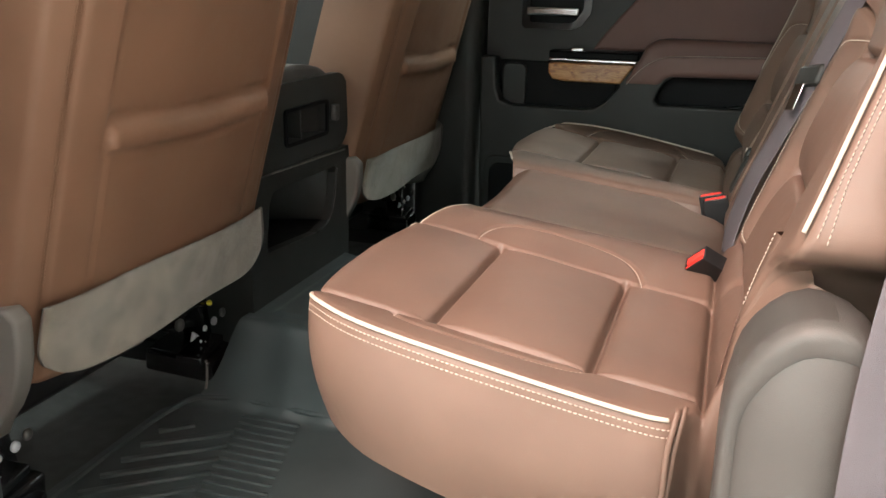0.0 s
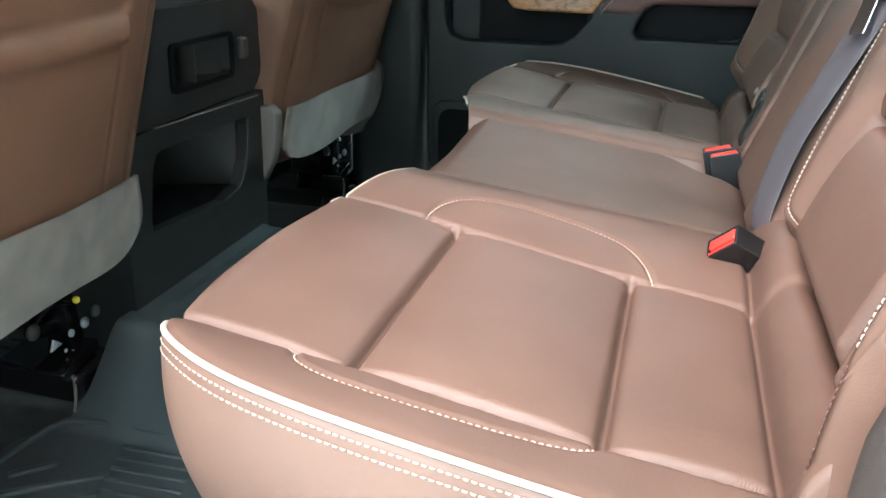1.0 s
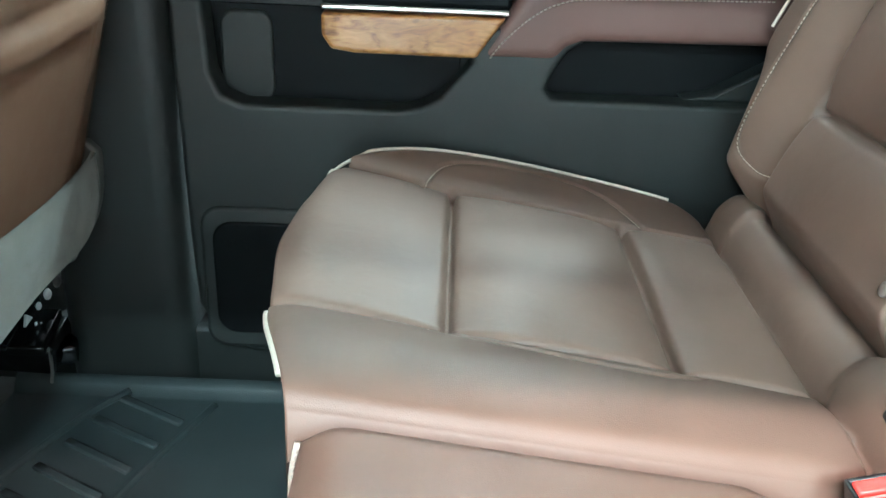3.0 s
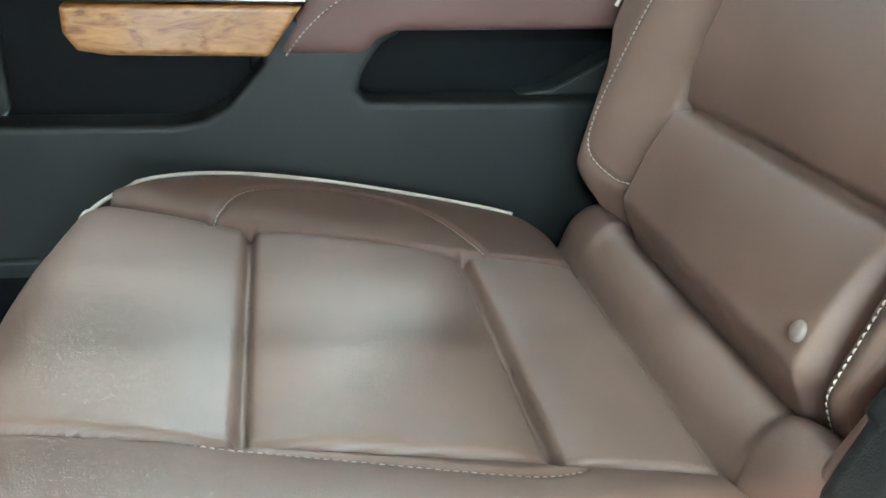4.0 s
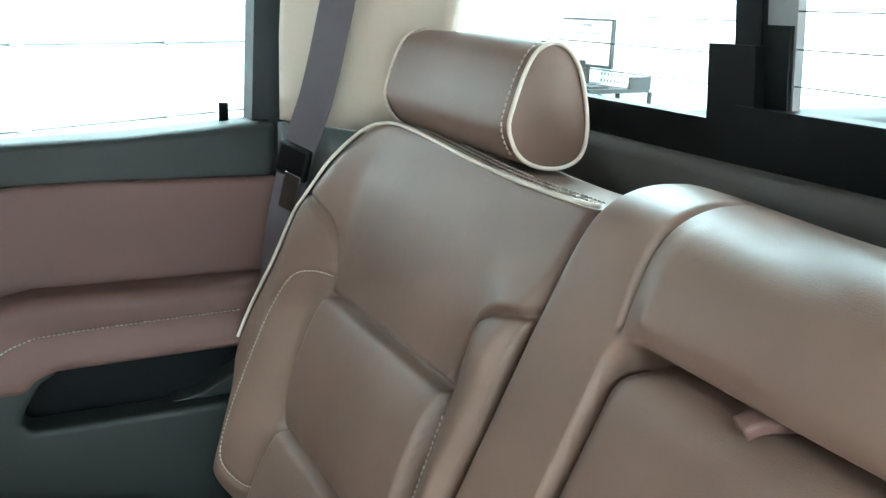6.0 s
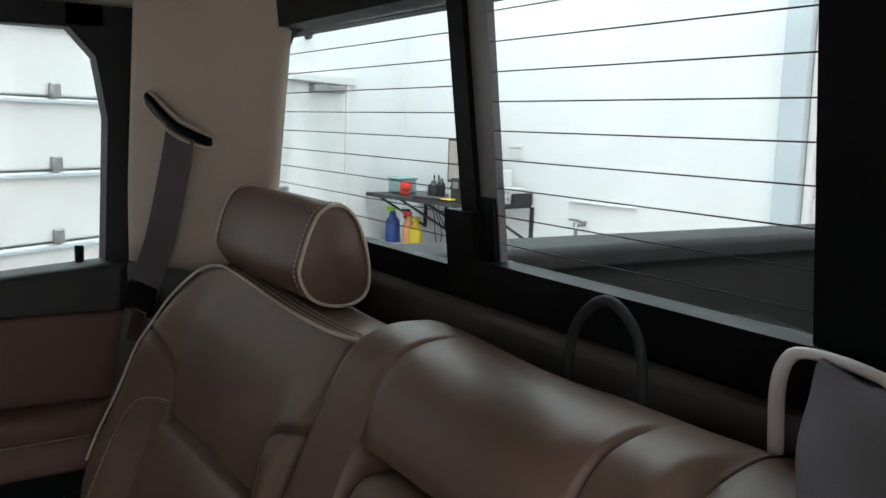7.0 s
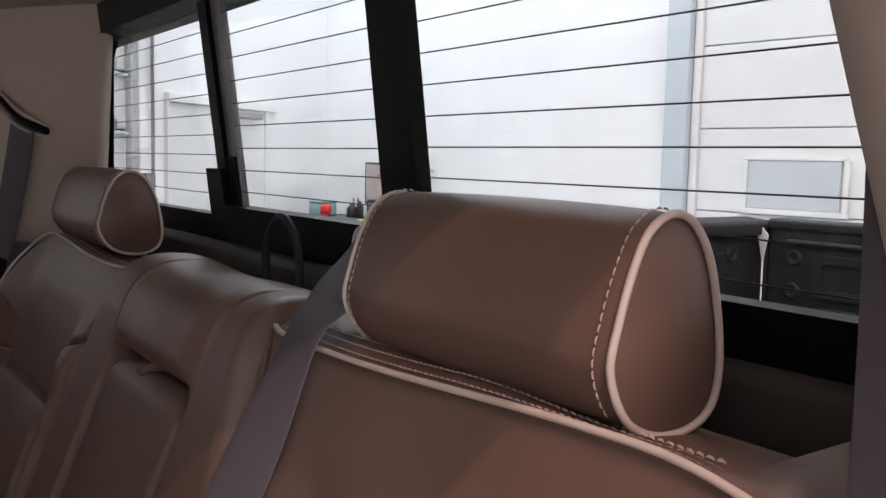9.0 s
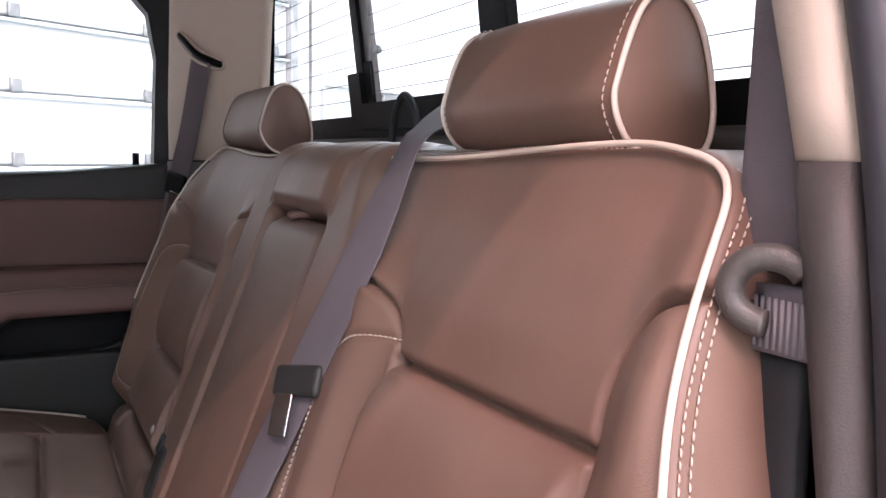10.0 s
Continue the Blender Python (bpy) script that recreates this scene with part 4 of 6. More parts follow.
def window_rear():
    ob = tagged(thing("window_1", (0.8, YC, 0.97), "sliding rear window of the cab with thin heating wires", "window"), kind="structure")

    def plate(name, outline, x0, depth, mat, label=""):
        bm = prism(outline, depth, "x", 0)
        for v in bm.verts:
            v.co.x += WX(v.co.z) + x0
        return part(name, bm, mat, ob, label)
    # surround, built from four bars
    plate("frame_bar", [(0.90, 1.222), (2.54, 1.222), (2.54, 1.275), (0.90, 1.275)], -0.022, 0.07, PLASTIC_BLACK)
    plate("frame_bar", [(0.90, 0.90), (2.54, 0.90), (2.54, 0.966), (0.90, 0.966)], -0.004, 0.021, PLASTIC_BLACK)
    for s in (-1, 1):
        o = [(YC + s * 0.775, 0.955), (YC + s * 0.747, 1.02), (YC + s * 0.655, 1.19), (YC + s * 0.618, 1.215), (YC + s * 0.57, 1.224), (YC + s * 0.56, 1.275), (YC + s * 0.95, 1.275), (YC + s * 0.95, 0.955)]
        plate("frame_corner", o[::s], -0.006, 0.018, PLASTIC_BLACK)
        # uprights of the slider
        ws = (0.172, 0.230, 0.230, 0.175) if s < 0 else (0.186, 0.212, 0.212, 0.186)
        o = [(YC + s * w, z) for w, z in zip(ws, (0.955, 0.955, 1.24, 1.24))]
        plate("upright", o[::s], -0.006, 0.014, PLASTIC_BLACK)
    plate("slider_rail", [(YC - 0.2, 0.945), (YC + 0.2, 0.945), (YC + 0.2, 0.981), (YC - 0.2, 0.981)], -0.016, 0.03, PLASTIC_BLACK)
    plate("glass_edge", [(1.880, 0.97), (1.908, 0.97), (1.906, 1.232), (1.876, 1.232)], 0.0, 0.008, COLUMN_DIM, "grey band along the sliding pane")
    plate("glass_edge", [(1.882, 0.955), (1.906, 0.955), (1.906, 1.04), (1.881, 1.04)], -0.004, 0.012, PLASTIC_BLACK)
    plate("latch", [(1.903, 0.955), (1.953, 0.955), (1.951, 1.025), (1.903, 1.025)], -0.014, 0.02, PLASTIC_BLACK)
    panes = (("pane", YC - 0.78, YC - 0.205, 0.012), ("pane", YC - 0.175, YC + 0.175, 0.002), ("pane", YC + 0.205, YC + 0.78, 0.012))
    for nm, y0, y1, off in panes:
        g = plate(nm, [(y0, 0.95), (y1, 0.95), (y1, 1.25), (y0, 1.25)], off, 0.004, GLASS, "clear glass pane")
        g.visible_shadow = False
        for k in range(11):
            z = (0.9985 + 0.0257 * (k - 1)) if off < 0.01 else (1.001 if y0 < YC else 0.9915) + 0.0252 * (k - (1 if y0 < YC else 0))
            if z > 1.235:
                continue
            w0, w1 = max(y0, YC - 0.80 + (z - 0.96) * 0.55), min(y1, YC + 0.80 - (z - 0.96) * 0.55)
            part("heating_wire", mesh("heating_wire", *tube([(WX(z) + off - 0.001, w0, z), (WX(z) + off - 0.001, w1, z)], 0.0006, 5)), BLACK_METAL, g)
    return ob


window_rear()
# shelf trim under the window
shell("trim_shelf", box((0.036, 1.62, 0.16), 0.014, 3, at=(0.812, YC, 0.855)), PLASTIC_TRIM, "dark plastic trim under the rear window", "trim")


def c_pillar(s):
    """Beige upper trim and dark lower trim of the rear corner, with the slot of the shoulder belt."""
    m = lambda y: YC + s * (y - YC)
    up = thing("trim_pillar", (0.66, m(2.5), 0.89), "beige plastic trim of the rear corner pillar with a belt slot", "pillar trim", kind="structure")
    dn = thing("trim_corner", (0.66, m(2.5), 0.3), "dark plastic lower trim of the rear corner", "pillar trim", kind="structure")

    def wall_piece(name, z0, z1, mat, ob, k0=0.06, k1=0.955, proud=0.0, thick=0.02):
        rows = []
        for t in np.linspace(0, 1, 12):
            z = z0 + (z1 - z0) * t
            lean = 0.05 * max(0.0, z - 1.0) / 0.25
            row = []
            for q in np.linspace(k0, k1, 24):
                x = 0.605 + 0.16 * q
                y = 2.575 - 0.25 * q - lean
                bow = (-0.012 if s > 0 else -0.024) * math.sin(math.pi * min(1, max(0, q)))
                row.append((x + 0.84 * (bow - proud), m(y + 0.54 * (bow - proud)) - (0.014 if s < 0 else 0), z))
            rows.append(row)
        F = np.array(rows)
        Bk = F + np.array((0.84 * thick, s * 0.54 * thick, 0))
        P = np.concatenate([F, Bk[:, ::-1]], 1)
        v, f = grid(P, True)
        c, r = P.shape[1], P.shape[0]
        f = f + [tuple(range(c))[::-1], tuple(range((r - 1) * c, r * c))]
        part(name, mesh(name, v, flip(f, -s)), mat, ob)
    wall_piece("panel", 0.908 if s < 0 else 0.893, 1.29, BEIGE, up, k1=0.915)
    part("cap", prism([(0.655, 1.213), (0.683, 1.213), (0.683, 1.236), (0.655, 1.236)], 0.004, "y", m(2.434), 0.0015), BEIGE, up, "small square beige cap")
    wall_piece("panel", 0.05, 0.905 if s < 0 else 0.890, PLASTIC, dn, proud=0.004)
    # slot for the belt
    c0, c1 = np.array((0.638, m(2.498), 1.132)), np.array((0.703, m(2.413), 1.072))
    mid = (c0 + c1) / 2 + np.array((-0.006, -s * 0.006, -0.010))
    line = smooth_line([c0, mid, c1], 20) + np.array((-0.012, -s * 0.008, 0))
    part("belt_slot", mesh("belt_slot", *tube(line, 0.009, 8, flat=0.6)), PLASTIC_BLACK, up)
    side = np.cross((c1 - c0) / np.linalg.norm(c1 - c0), (-0.84, -s * 0.54, 0.0))
    ends = np.linspace(-1, 1, 20)[:, None]
    half = 0.011 * np.sqrt(np.maximum(0, 1 - np.abs(ends) ** 6))
    rim = np.vstack([line + ends * 0.006 * (c1 - c0) / 0.13 + half * side, (line + ends * 0.006 * (c1 - c0) / 0.13 - half * side)[::-1]])
    part("slot_rim", mesh("slot_rim", *tube(rim, 0.003, 6, True)), BEIGE, up, "raised beige rim of the belt slot")
    return up


c_pillar(1)


def near_pillar():
    """The pillar at the open door: a beige strip over a dark one, a rubber seal outside and the belt behind its inner edge."""
    def rim(z):
        dz = z - 0.91
        lx, ly = 0.656 + 0.10 * dz, 0.999 + (0.36 if dz > 0 else 0.25) * dz
        rx, ry = 0.650 + 0.03 * dz, 0.960 + (0.25 if dz > 0 else 0.15) * dz
        return [(lx + 0.12, ly + 0.012), (lx + 0.012, ly + 0.003), (lx + 0.003, ly + 0.001), (lx - 0.002, ly - 0.005), (lx * 0.66 + rx * 0.34 - 0.006, ly * 0.66 + ry * 0.34), (lx * 0.33 + rx * 0.67 - 0.006, ly * 0.33 + ry * 0.67), (rx - 0.002, ry + 0.006), (rx + 0.003, ry), (rx + 0.008, ry + 0.001), (rx + 0.12, ry + 0.012)]

    def strip(name, z0, z1, mat, ob, inset=0.0):
        P = np.array([[(x + inset, y, z) for x, y in rim(z)] for z in np.linspace(z0, z1, 16)])
        v, f = grid(P, True)
        c, r = P.shape[1], P.shape[0]
        part(name, mesh(name, v, [g[::-1] for g in f] + [tuple(range(c)), tuple(range((r - 1) * c, r * c))[::-1]]), mat, ob)
    up = thing("trim_pillar", (0.66, 0.97, 0.91), "beige plastic trim strip on the pillar of the open door", "pillar trim", kind="structure")
    strip("panel", 0.909, 1.27, BEIGE, up)
    dn = thing("trim_corner", (0.66, 0.97, 0.3), "brown grey plastic lower trim on the pillar of the open door", "pillar trim", kind="structure")
    strip("panel", 0.05, 0.9088, TRIM_BROWN, dn, -0.001)
    body = thing("trim_body", (0.70, 0.90, 0.3), "dark painted body flange beside the open door", "body panel", kind="structure")
    P = np.array([[(x + a, y + b, z) for x, y in (rim(z)[7],) for a, b in ((0.006, -0.002), (0.014, -0.012), (0.016, -0.055), (0.030, -0.072), (0.20, -0.085), (0.20, -0.004))] for z in np.linspace(0.05, 1.27, 16)])
    v, f = grid(P, True)
    part("flange", mesh("flange", v, [g[::-1] for g in f], False), BODY_PAINT, body)
    seal = thing("door_seal", (0.66, 0.93, 0.3), "dark rubber door seal along the pillar of the open door", "door seal", kind="structure")
    p = smooth_line([(rim(z)[7][0] + 0.004, rim(z)[7][1] - 0.013, z) for z in (0.10, 0.4, 0.7, 0.9, 1.1, 1.27)], 40)
    part("tube", mesh("tube", *tube(p, 0.013, 12)), SEAL, seal)
    p = p + np.array((0.006, -0.023, 0))
    part("tube", mesh("tube", *tube(p, 0.008, 10)), SEAL, seal)


near_pillar()


def belt_at_pillar(s):
    ob = thing("seat_belt", (0.63, YC + s * 0.77, 0.5), "grey woven seat belt on the corner pillar beside the %s" % ("closed door" if s > 0 else "open door"), "seat belt", "seat belts")
    if s > 0:
        line = [(0.658, 2.436, 1.094), (0.650, 2.448, 1.03), (0.636, 2.476, 0.93), (0.620, 2.515, 0.84), (0.600, 2.54, 0.70), (0.585, 2.55, 0.50), (0.58, 2.55, 0.30)]
        across = (0.61, -0.77, -0.18)
    else:
        line = [(0.700, 1.050, 1.20), (0.688, 1.036, 1.10), (0.678, 1.027, 1.0), (0.673, 1.024, 0.93), (0.668, 1.022, 0.862)]
        across = (0.12, 1.0, 0.0)
    p = smooth_line(line, 60)
    part("webbing", mesh("webbing", *ribbon(p, across, 0.048, 0.0016)), WEBBING, ob)
    if s > 0:
        tg = part("tongue", box((0.05, 0.012, 0.045), 0.005, 2), PLASTIC_BLACK, ob, "black belt tongue")
        tg.matrix_basis = ob.matrix_basis.inverted() @ pose(0.618, 2.512, 0.845, 0, 15, -56)
        tg.matrix_parent_inverse.identity()
        tp = part("latch_plate", box((0.026, 0.003, 0.05), 0.003, 2), CHROME, ob, "chrome latch plate")
        tp.matrix_basis = ob.matrix_basis.inverted() @ pose(0.612, 2.512, 0.805, 0, 15, -56)
        tp.matrix_parent_inverse.identity()
    else:
        c = np.array((0.652, 1.000, 0.850))
        a, b = np.array((-0.50, 0.866, 0)), np.array((0.0, 0.0, 1.0))
        loop = np.array([c + 0.018 * math.cos(t) * a + 0.0155 * math.sin(t) * b + np.array((-0.004, 0, 0)) for t in np.linspace(-1.5, 2.6, 40)])
        part("tongue", mesh("tongue", *tube(loop, 0.0068, 10)), PLASTIC_TRIM, ob, "dark plastic belt loop")
        fold = part("fold", mesh("fold", *ribbon(np.linspace(c + (0.006, -0.003, 0.002), c + (0.004, -0.004, -0.030), 8), (0.12, 0.993, 0), 0.040, 0.008)), WEBBING, ob, "folded webbing held by stitched rows")
        for k in range(9):
            q = c + np.array((0.12, 0.993, 0)) * (-0.021 + 0.0045 * k) + np.array((0.0015, 0, 0.004))
            part("seam", mesh("seam", *tube([q + (0, 0, -0.008), q + (-0.001, -0.001, -0.032)], 0.0011, 6)), BELT_THREAD, fold)
        part("latch_plate", box((0.004, 0.020, 0.010), 0.002, 1, at=(0.656, 1.006, 0.862), rot=(0, 0, -6)), CHROME, ob, "chrome latch plate")
        part("sleeve", mesh("sleeve", *ribbon(smooth_line([(0.664, 1.012, 0.820), (0.660, 1.009, 0.75), (0.655, 1.001, 0.64), (0.65, 0.996, 0.50)], 20), (0.12, 0.993, 0), 0.050, 0.010)), RUBBER, ob, "black stiff belt sleeve")
        q = smooth_line([(0.640, 0.91, 0.74), (0.630, 0.882, 0.69), (0.612, 0.848, 0.60), (0.603, 0.838, 0.50), (0.602, 0.836, 0.36), (0.604, 0.836, 0.10)], 40)
        part("lap_webbing", mesh("lap_webbing", *ribbon(q, (0.95, 0.3, 0), 0.046, 0.0016)), WEBBING, ob)
    return ob


belt_at_pillar(1)
belt_at_pillar(-1)


# ---- far rear door ----
def far_door():
    ob = tagged(thing("door_1", (0.2, 2.6, 0.1), "rear door panel in charcoal plastic and brown leather, closed", "door"), kind="structure")
    Y = 2.53
    # lower panel with a step above the speaker
    low = [(-0.205, 0.62), (-0.20, 0.30), (-0.195, 0.19), (-0.17, 0.14), (-0.12, 0.115), (0.62, 0.115), (0.62, 0.512), (0.285, 0.512), (0.275, 0.525), (0.282, 0.545), (0.30, 0.575), (0.32, 0.586), (0.32, 0.60), (0.16, 0.60), (0.18, 0.555), (0.14, 0.508), (0.115, 0.494), (0.085, 0.489), (-0.118, 0.489), (-0.145, 0.500), (-0.157, 0.53), (-0.162, 0.62)]
    part("lower_panel", prism(low, 0.05, "y", Y, 0.008, 3), PLASTIC, ob)
    part("speaker_surround", prism(round_rect(-0.185, 0.125, 0.08, 0.345, 0.03), 0.02, "y", Y - 0.006, 0.006, 2), PLASTIC, ob)
    part("speaker_grille", prism(round_rect(-0.168, 0.15, 0.06, 0.325, 0.03), 0.012, "y", Y - 0.009, 0.004, 2), PLASTIC_BLACK, ob, "black speaker grille")
    # backing of the pockets and of the middle
    part("middle_panel", prism([(-0.205, 0.48), (0.62, 0.48), (0.62, 0.80), (-0.205, 0.80)], 0.03, "y", 2.60), PLASTIC, ob)
    # thin plates, blacker than the panel, at the back of both pockets
    part("pocket_back", box((0.36, 0.006, 0.11), 0.001, 1, at=(0.44, 2.597, 0.545)), PLASTIC_BLACK, ob, "black plate at the back of the door pocket")
    part("pocket_back", box((0.33, 0.006, 0.125), 0.001, 1, at=(0.0, 2.597, 0.545)), PLASTIC_BLACK, ob, "black plate at the back of the door pocket")
    part("pocket_ramp", prism([(0.458, 0.512), (0.50, 0.520), (0.62, 0.588), (0.62, 0.512)], 0.040, "y", 2.556, 0.005, 3), PLASTIC, ob)
    part("map_pocket", prism(round_rect(-0.155, 0.48, -0.085, 0.60, 0.02), 0.02, "y", 2.585, 0.005), PLASTIC, ob)
    # armrest: leather face, top and the wood fillet before it
    arm = [(0.185, 0.560), (0.285, 0.560), (0.30, 0.578), (0.32, 0.587), (0.62, 0.592), (0.62, 0.682), (0.30, 0.684), (0.262, 0.678), (0.243, 0.662), (0.228, 0.628)]
    part("armrest", prism(arm, 0.07, "y", 2.525, 0.020, 5), LEATHER_DOOR, ob, "brown leather armrest")
    st = smooth_line([(0.200, 2.523, 0.563), (0.219, 2.522, 0.588), (0.249, 2.522, 0.616), (0.282, 2.522, 0.634), (0.335, 2.522, 0.642), (0.55, 2.522, 0.648)], 80)
    part("stitching", stitch_mesh("stitching", st, np.tile((0, -1, 0.05), (80, 1))), THREAD, ob)
    wood = [(-0.012, 0.612), (-0.012, 0.585), (0.0, 0.567), (0.03, 0.563), (0.183, 0.562), (0.219, 0.614)]
    part("wood_fillet", prism(wood, 0.04, "y", 2.522, 0.006, 3), WOOD, ob, "glossy brown burl wood fillet")
    part("chrome_strip", box((0.235, 0.03, 0.008), 0.003, 2, at=(0.106, 2.534, 0.620)), CHROME, ob, "chrome strip")
    part("switch_plate", box((0.24, 0.06, 0.02), 0.006, 2, at=(0.105, 2.565, 0.632)), PLASTIC_BLACK, ob, "black window switch plate")
    part("switch", box((0.035, 0.02, 0.012), 0.004, 2, at=(0.06, 2.555, 0.645)), CHROME, ob)
    # upper leather insert and the window sill
    up = smooth_line([(0.095, 0.645), (0.135, 0.70), (0.19, 0.765), (0.225, 0.795), (0.30, 0.811), (0.45, 0.812), (0.62, 0.810)], 40)
    part("upper_panel", prism([tuple(q) for q in up] + [(0.62, 0.645)], 0.03, "y", 2.588, 0.008, 3), LEATHER_DOOR, ob, "brown leather upper panel")
    sill = [(-0.205, 0.80), (0.62, 0.80), (0.62, 0.886), (0.53, 0.878), (0.42, 0.868), (0.28, 0.862), (-0.205, 0.862)]
    part("sill", prism(sill, 0.07, "y", 2.605, 0.012, 3), PLASTIC, ob)
    # handle
    cup = [(-0.105, 0.705), (-0.095, 0.695), (0.035, 0.695), (0.06, 0.705), (0.085, 0.74), (0.088, 0.80), (-0.105, 0.80)]
    hole = [(-0.082, 0.716), (-0.078, 0.712), (0.028, 0.712), (0.045, 0.72), (0.064, 0.748), (0.066, 0.788), (-0.082, 0.788)]
    bez = part("handle_bezel", ring(cup, hole, 0.018, "y", 2.584), GLOSS_BLACK, ob, "glossy dark rim of the handle cup")
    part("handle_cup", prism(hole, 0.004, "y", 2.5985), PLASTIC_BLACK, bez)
    part("door_handle", box((0.145, 0.016, 0.024), 0.007, 3, at=(-0.018, 2.578, 0.742)), CHROME, ob, "chrome door handle")
    part("lock_knob", mesh("lock_knob", *tube([(0.56, 2.655, 0.878), (0.56, 2.655, 0.905)], 0.007, 10)), PLASTIC_BLACK, ob)
    # window frame and pane
    part("window_frame", prism([(0.592, 0.88), (0.60, 1.10), (0.585, 1.19), (0.545, 1.235), (0.545, 1.27), (0.66, 1.27), (0.66, 0.60), (0.62, 0.60), (0.62, 0.88)], 0.05, "y", 2.625), RUBBER, ob)
    part("window_frame", box((0.80, 0.05, 0.05), 0.005, at=(0.2, 2.65, 1.255)), RUBBER, ob)
    part("window_frame", box((0.05, 0.05, 0.40), 0.005, at=(-0.19, 2.65, 1.06)), RUBBER, ob)
    g = part("pane", box((0.80, 0.004, 0.40), 0, at=(0.2, 2.665, 1.06)), GLASS, ob, "clear door glass")
    g.visible_shadow = False
    return ob


far_door()
shell("wall_far_side", box((0.40, 0.05, 0.95), 0.0, at=(0.83, 2.70, 0.42)), PLASTIC_BLACK, "black trim behind the far door", "wall")


# ---- front seats ----
def back_plane_x(z):
    return -0.343 + 0.275 * (z - 0.289)


def front_seat(s, yc, group="front seats"):
    ob = thing("front_seat", (-0.55, yc, 0.1), "brown leather front seat back with map pocket and felt flap", "front seat", group)
    half = 0.295

    def top(b, q):
        z = 0.30 + (1.05 - 0.30) * b
        u = 2 * q - 1
        hw = half - 0.012 * sm(0.6, 1.0, z)
        y = yc + u * hw
        d = -0.030 * np.abs(u) ** 5 - 0.004 * (np.abs(u) < 0.66) * sm(0.66, 0.62, np.abs(u))
        for line in ([(-0.64, 0.3), (-0.66, 0.63), (-0.63, 0.95)], [(0.64, 0.3), (0.66, 0.63), (0.63, 0.95)], [(-0.88, 0.3), (-0.86, 1.0)], [(0.88, 0.3), (0.86, 1.0)]):
            d = d - 0.004 * np.exp(-(dist_to(line, u, z) / 0.012) ** 2)
        # welt of the map pocket
        ww = 0.617 + 0.012 * np.abs(u)
        m = sm(0.67, 0.64, np.abs(u))
        d = d + m * (0.012 * sm(ww - 0.022, ww - 0.012, z) * sm(ww + 0.020, ww + 0.004, z) - 0.008 * np.exp(-((z - ww - 0.021) / 0.003) ** 2) - 0.003 * np.exp(-((z - ww + 0.024) / 0.004) ** 2) + 0.004 * sm(ww, ww - 0.02, z))
        return np.stack([back_plane_x(z) + 0.96 * d, y, z - 0.27 * d], -1)

    def drop(b, q, lo, hi, i, o):
        d = np.zeros(b.shape + (3,))
        t = np.maximum(np.maximum(lo, hi), np.maximum(i, o))
        d[..., 0] = -0.16 * t
        d[..., 1] = (np.where(o > 0, 1, 0) - np.where(i > 0, 1, 0)) * 0.018 * np.sin(math.pi * np.clip(t, 0, 1) * 0.9)
        return d
    v, f = pad_mesh("cover", top, drop, 90, 110, 2, 14, 14, 6)
    part("cover", mesh("cover", v, f), LEATHER_BACK, ob)
    for e in (-1, 1):
        for k in (0.875, 0.90):
            b = np.linspace(0.14, 0.98, 80)
            p = top(b, np.full_like(b, 0.5 + e * k / 2))
            part("stitching", stitch_mesh("stitching", p + np.array((0.001, 0, 0)), np.tile((1.0, 0, 0), (80, 1)), r=0.0005), LEATHER_BACK, ob)
    # felt flap hanging below
    rows = []
    for t in np.linspace(0, 1, 20):
        row = []
        for u in np.linspace(-1, 1, 40):
            low = 0.306 + 0.03 * abs(u) ** 8 + 0.004 * math.sin(3 * u)
            z = 0.42 + (low - 0.42) * t
            hw = 0.272 + 0.006 * math.sin(2.5 * t) - 0.012 * t ** 6
            row.append((back_plane_x(z) + 0.010 + 0.012 * t - 0.012 * abs(u) ** 6 + 0.003 * math.sin(5 * u + 3 * t), yc + u * hw, z))
        rows.append(row)
    F = np.array(rows)
    v, f = grid(np.concatenate([F, (F - np.array((0.006, 0, 0)))[:, ::-1]], 1), True)
    part("flap", mesh("flap", v, f[::1]), CARPET, ob, "grey felt flap")
    # side shield and cushion base
    for e in ((-1, 1) if yc > YC else (-1,)):
        o = smooth_line([(-0.33, 0.43), (-0.315, 0.40), (-0.325, 0.33), (-0.36, 0.27), (-0.42, 0.235), (-0.8, 0.22), (-0.8, 0.33), (-0.45, 0.40)], 50, True)
        part("side_shield", prism([tuple(q) for q in o[:-1]], 0.03, "y", yc + e * 0.30 - 0.015, 0.006, 2), PLASTIC_GREY, ob)
    part("seat_base", box((0.45, 0.52, 0.14), 0.03, 3, at=(-0.66, yc, 0.33)), LEATHER_BACK, ob)
    for e in (-1, 1):
        y0 = yc + e * 0.25
        y1 = y0 + (0.035 if yc > YC else 0.0)
        tr = part("seat_track", box((0.44, 0.035, 0.05), 0.004, 1, at=(-0.72, y0, 0.12)), BLACK_METAL, ob)
        part("track_end", merged(box((0.13, 0.10, 0.045), 0.010, 3, at=(-0.462, y1 - 0.012, 0.122), rot=(0, 6, 6)), box((0.05, 0.10, 0.016), 0.004, 2, at=(-0.425, y1 - 0.030, 0.151), rot=(4, 4, 8)), box((0.05, 0.028, 0.10), 0.008, 3, at=(-0.462, y1 + 0.014, 0.185), rot=(10, 0, 0)), box((0.03, 0.10, 0.024), 0.006, 2, at=(-0.458, y1 - 0.036, 0.197), rot=(-16, 0, 6)), box((0.05, 0.045, 0.03), 0.008, 3, at=(-0.41, y1 + 0.005, 0.10), rot=(0, 0, 20))), GLOSS_BLACK, tr, "glossy black seat track end")
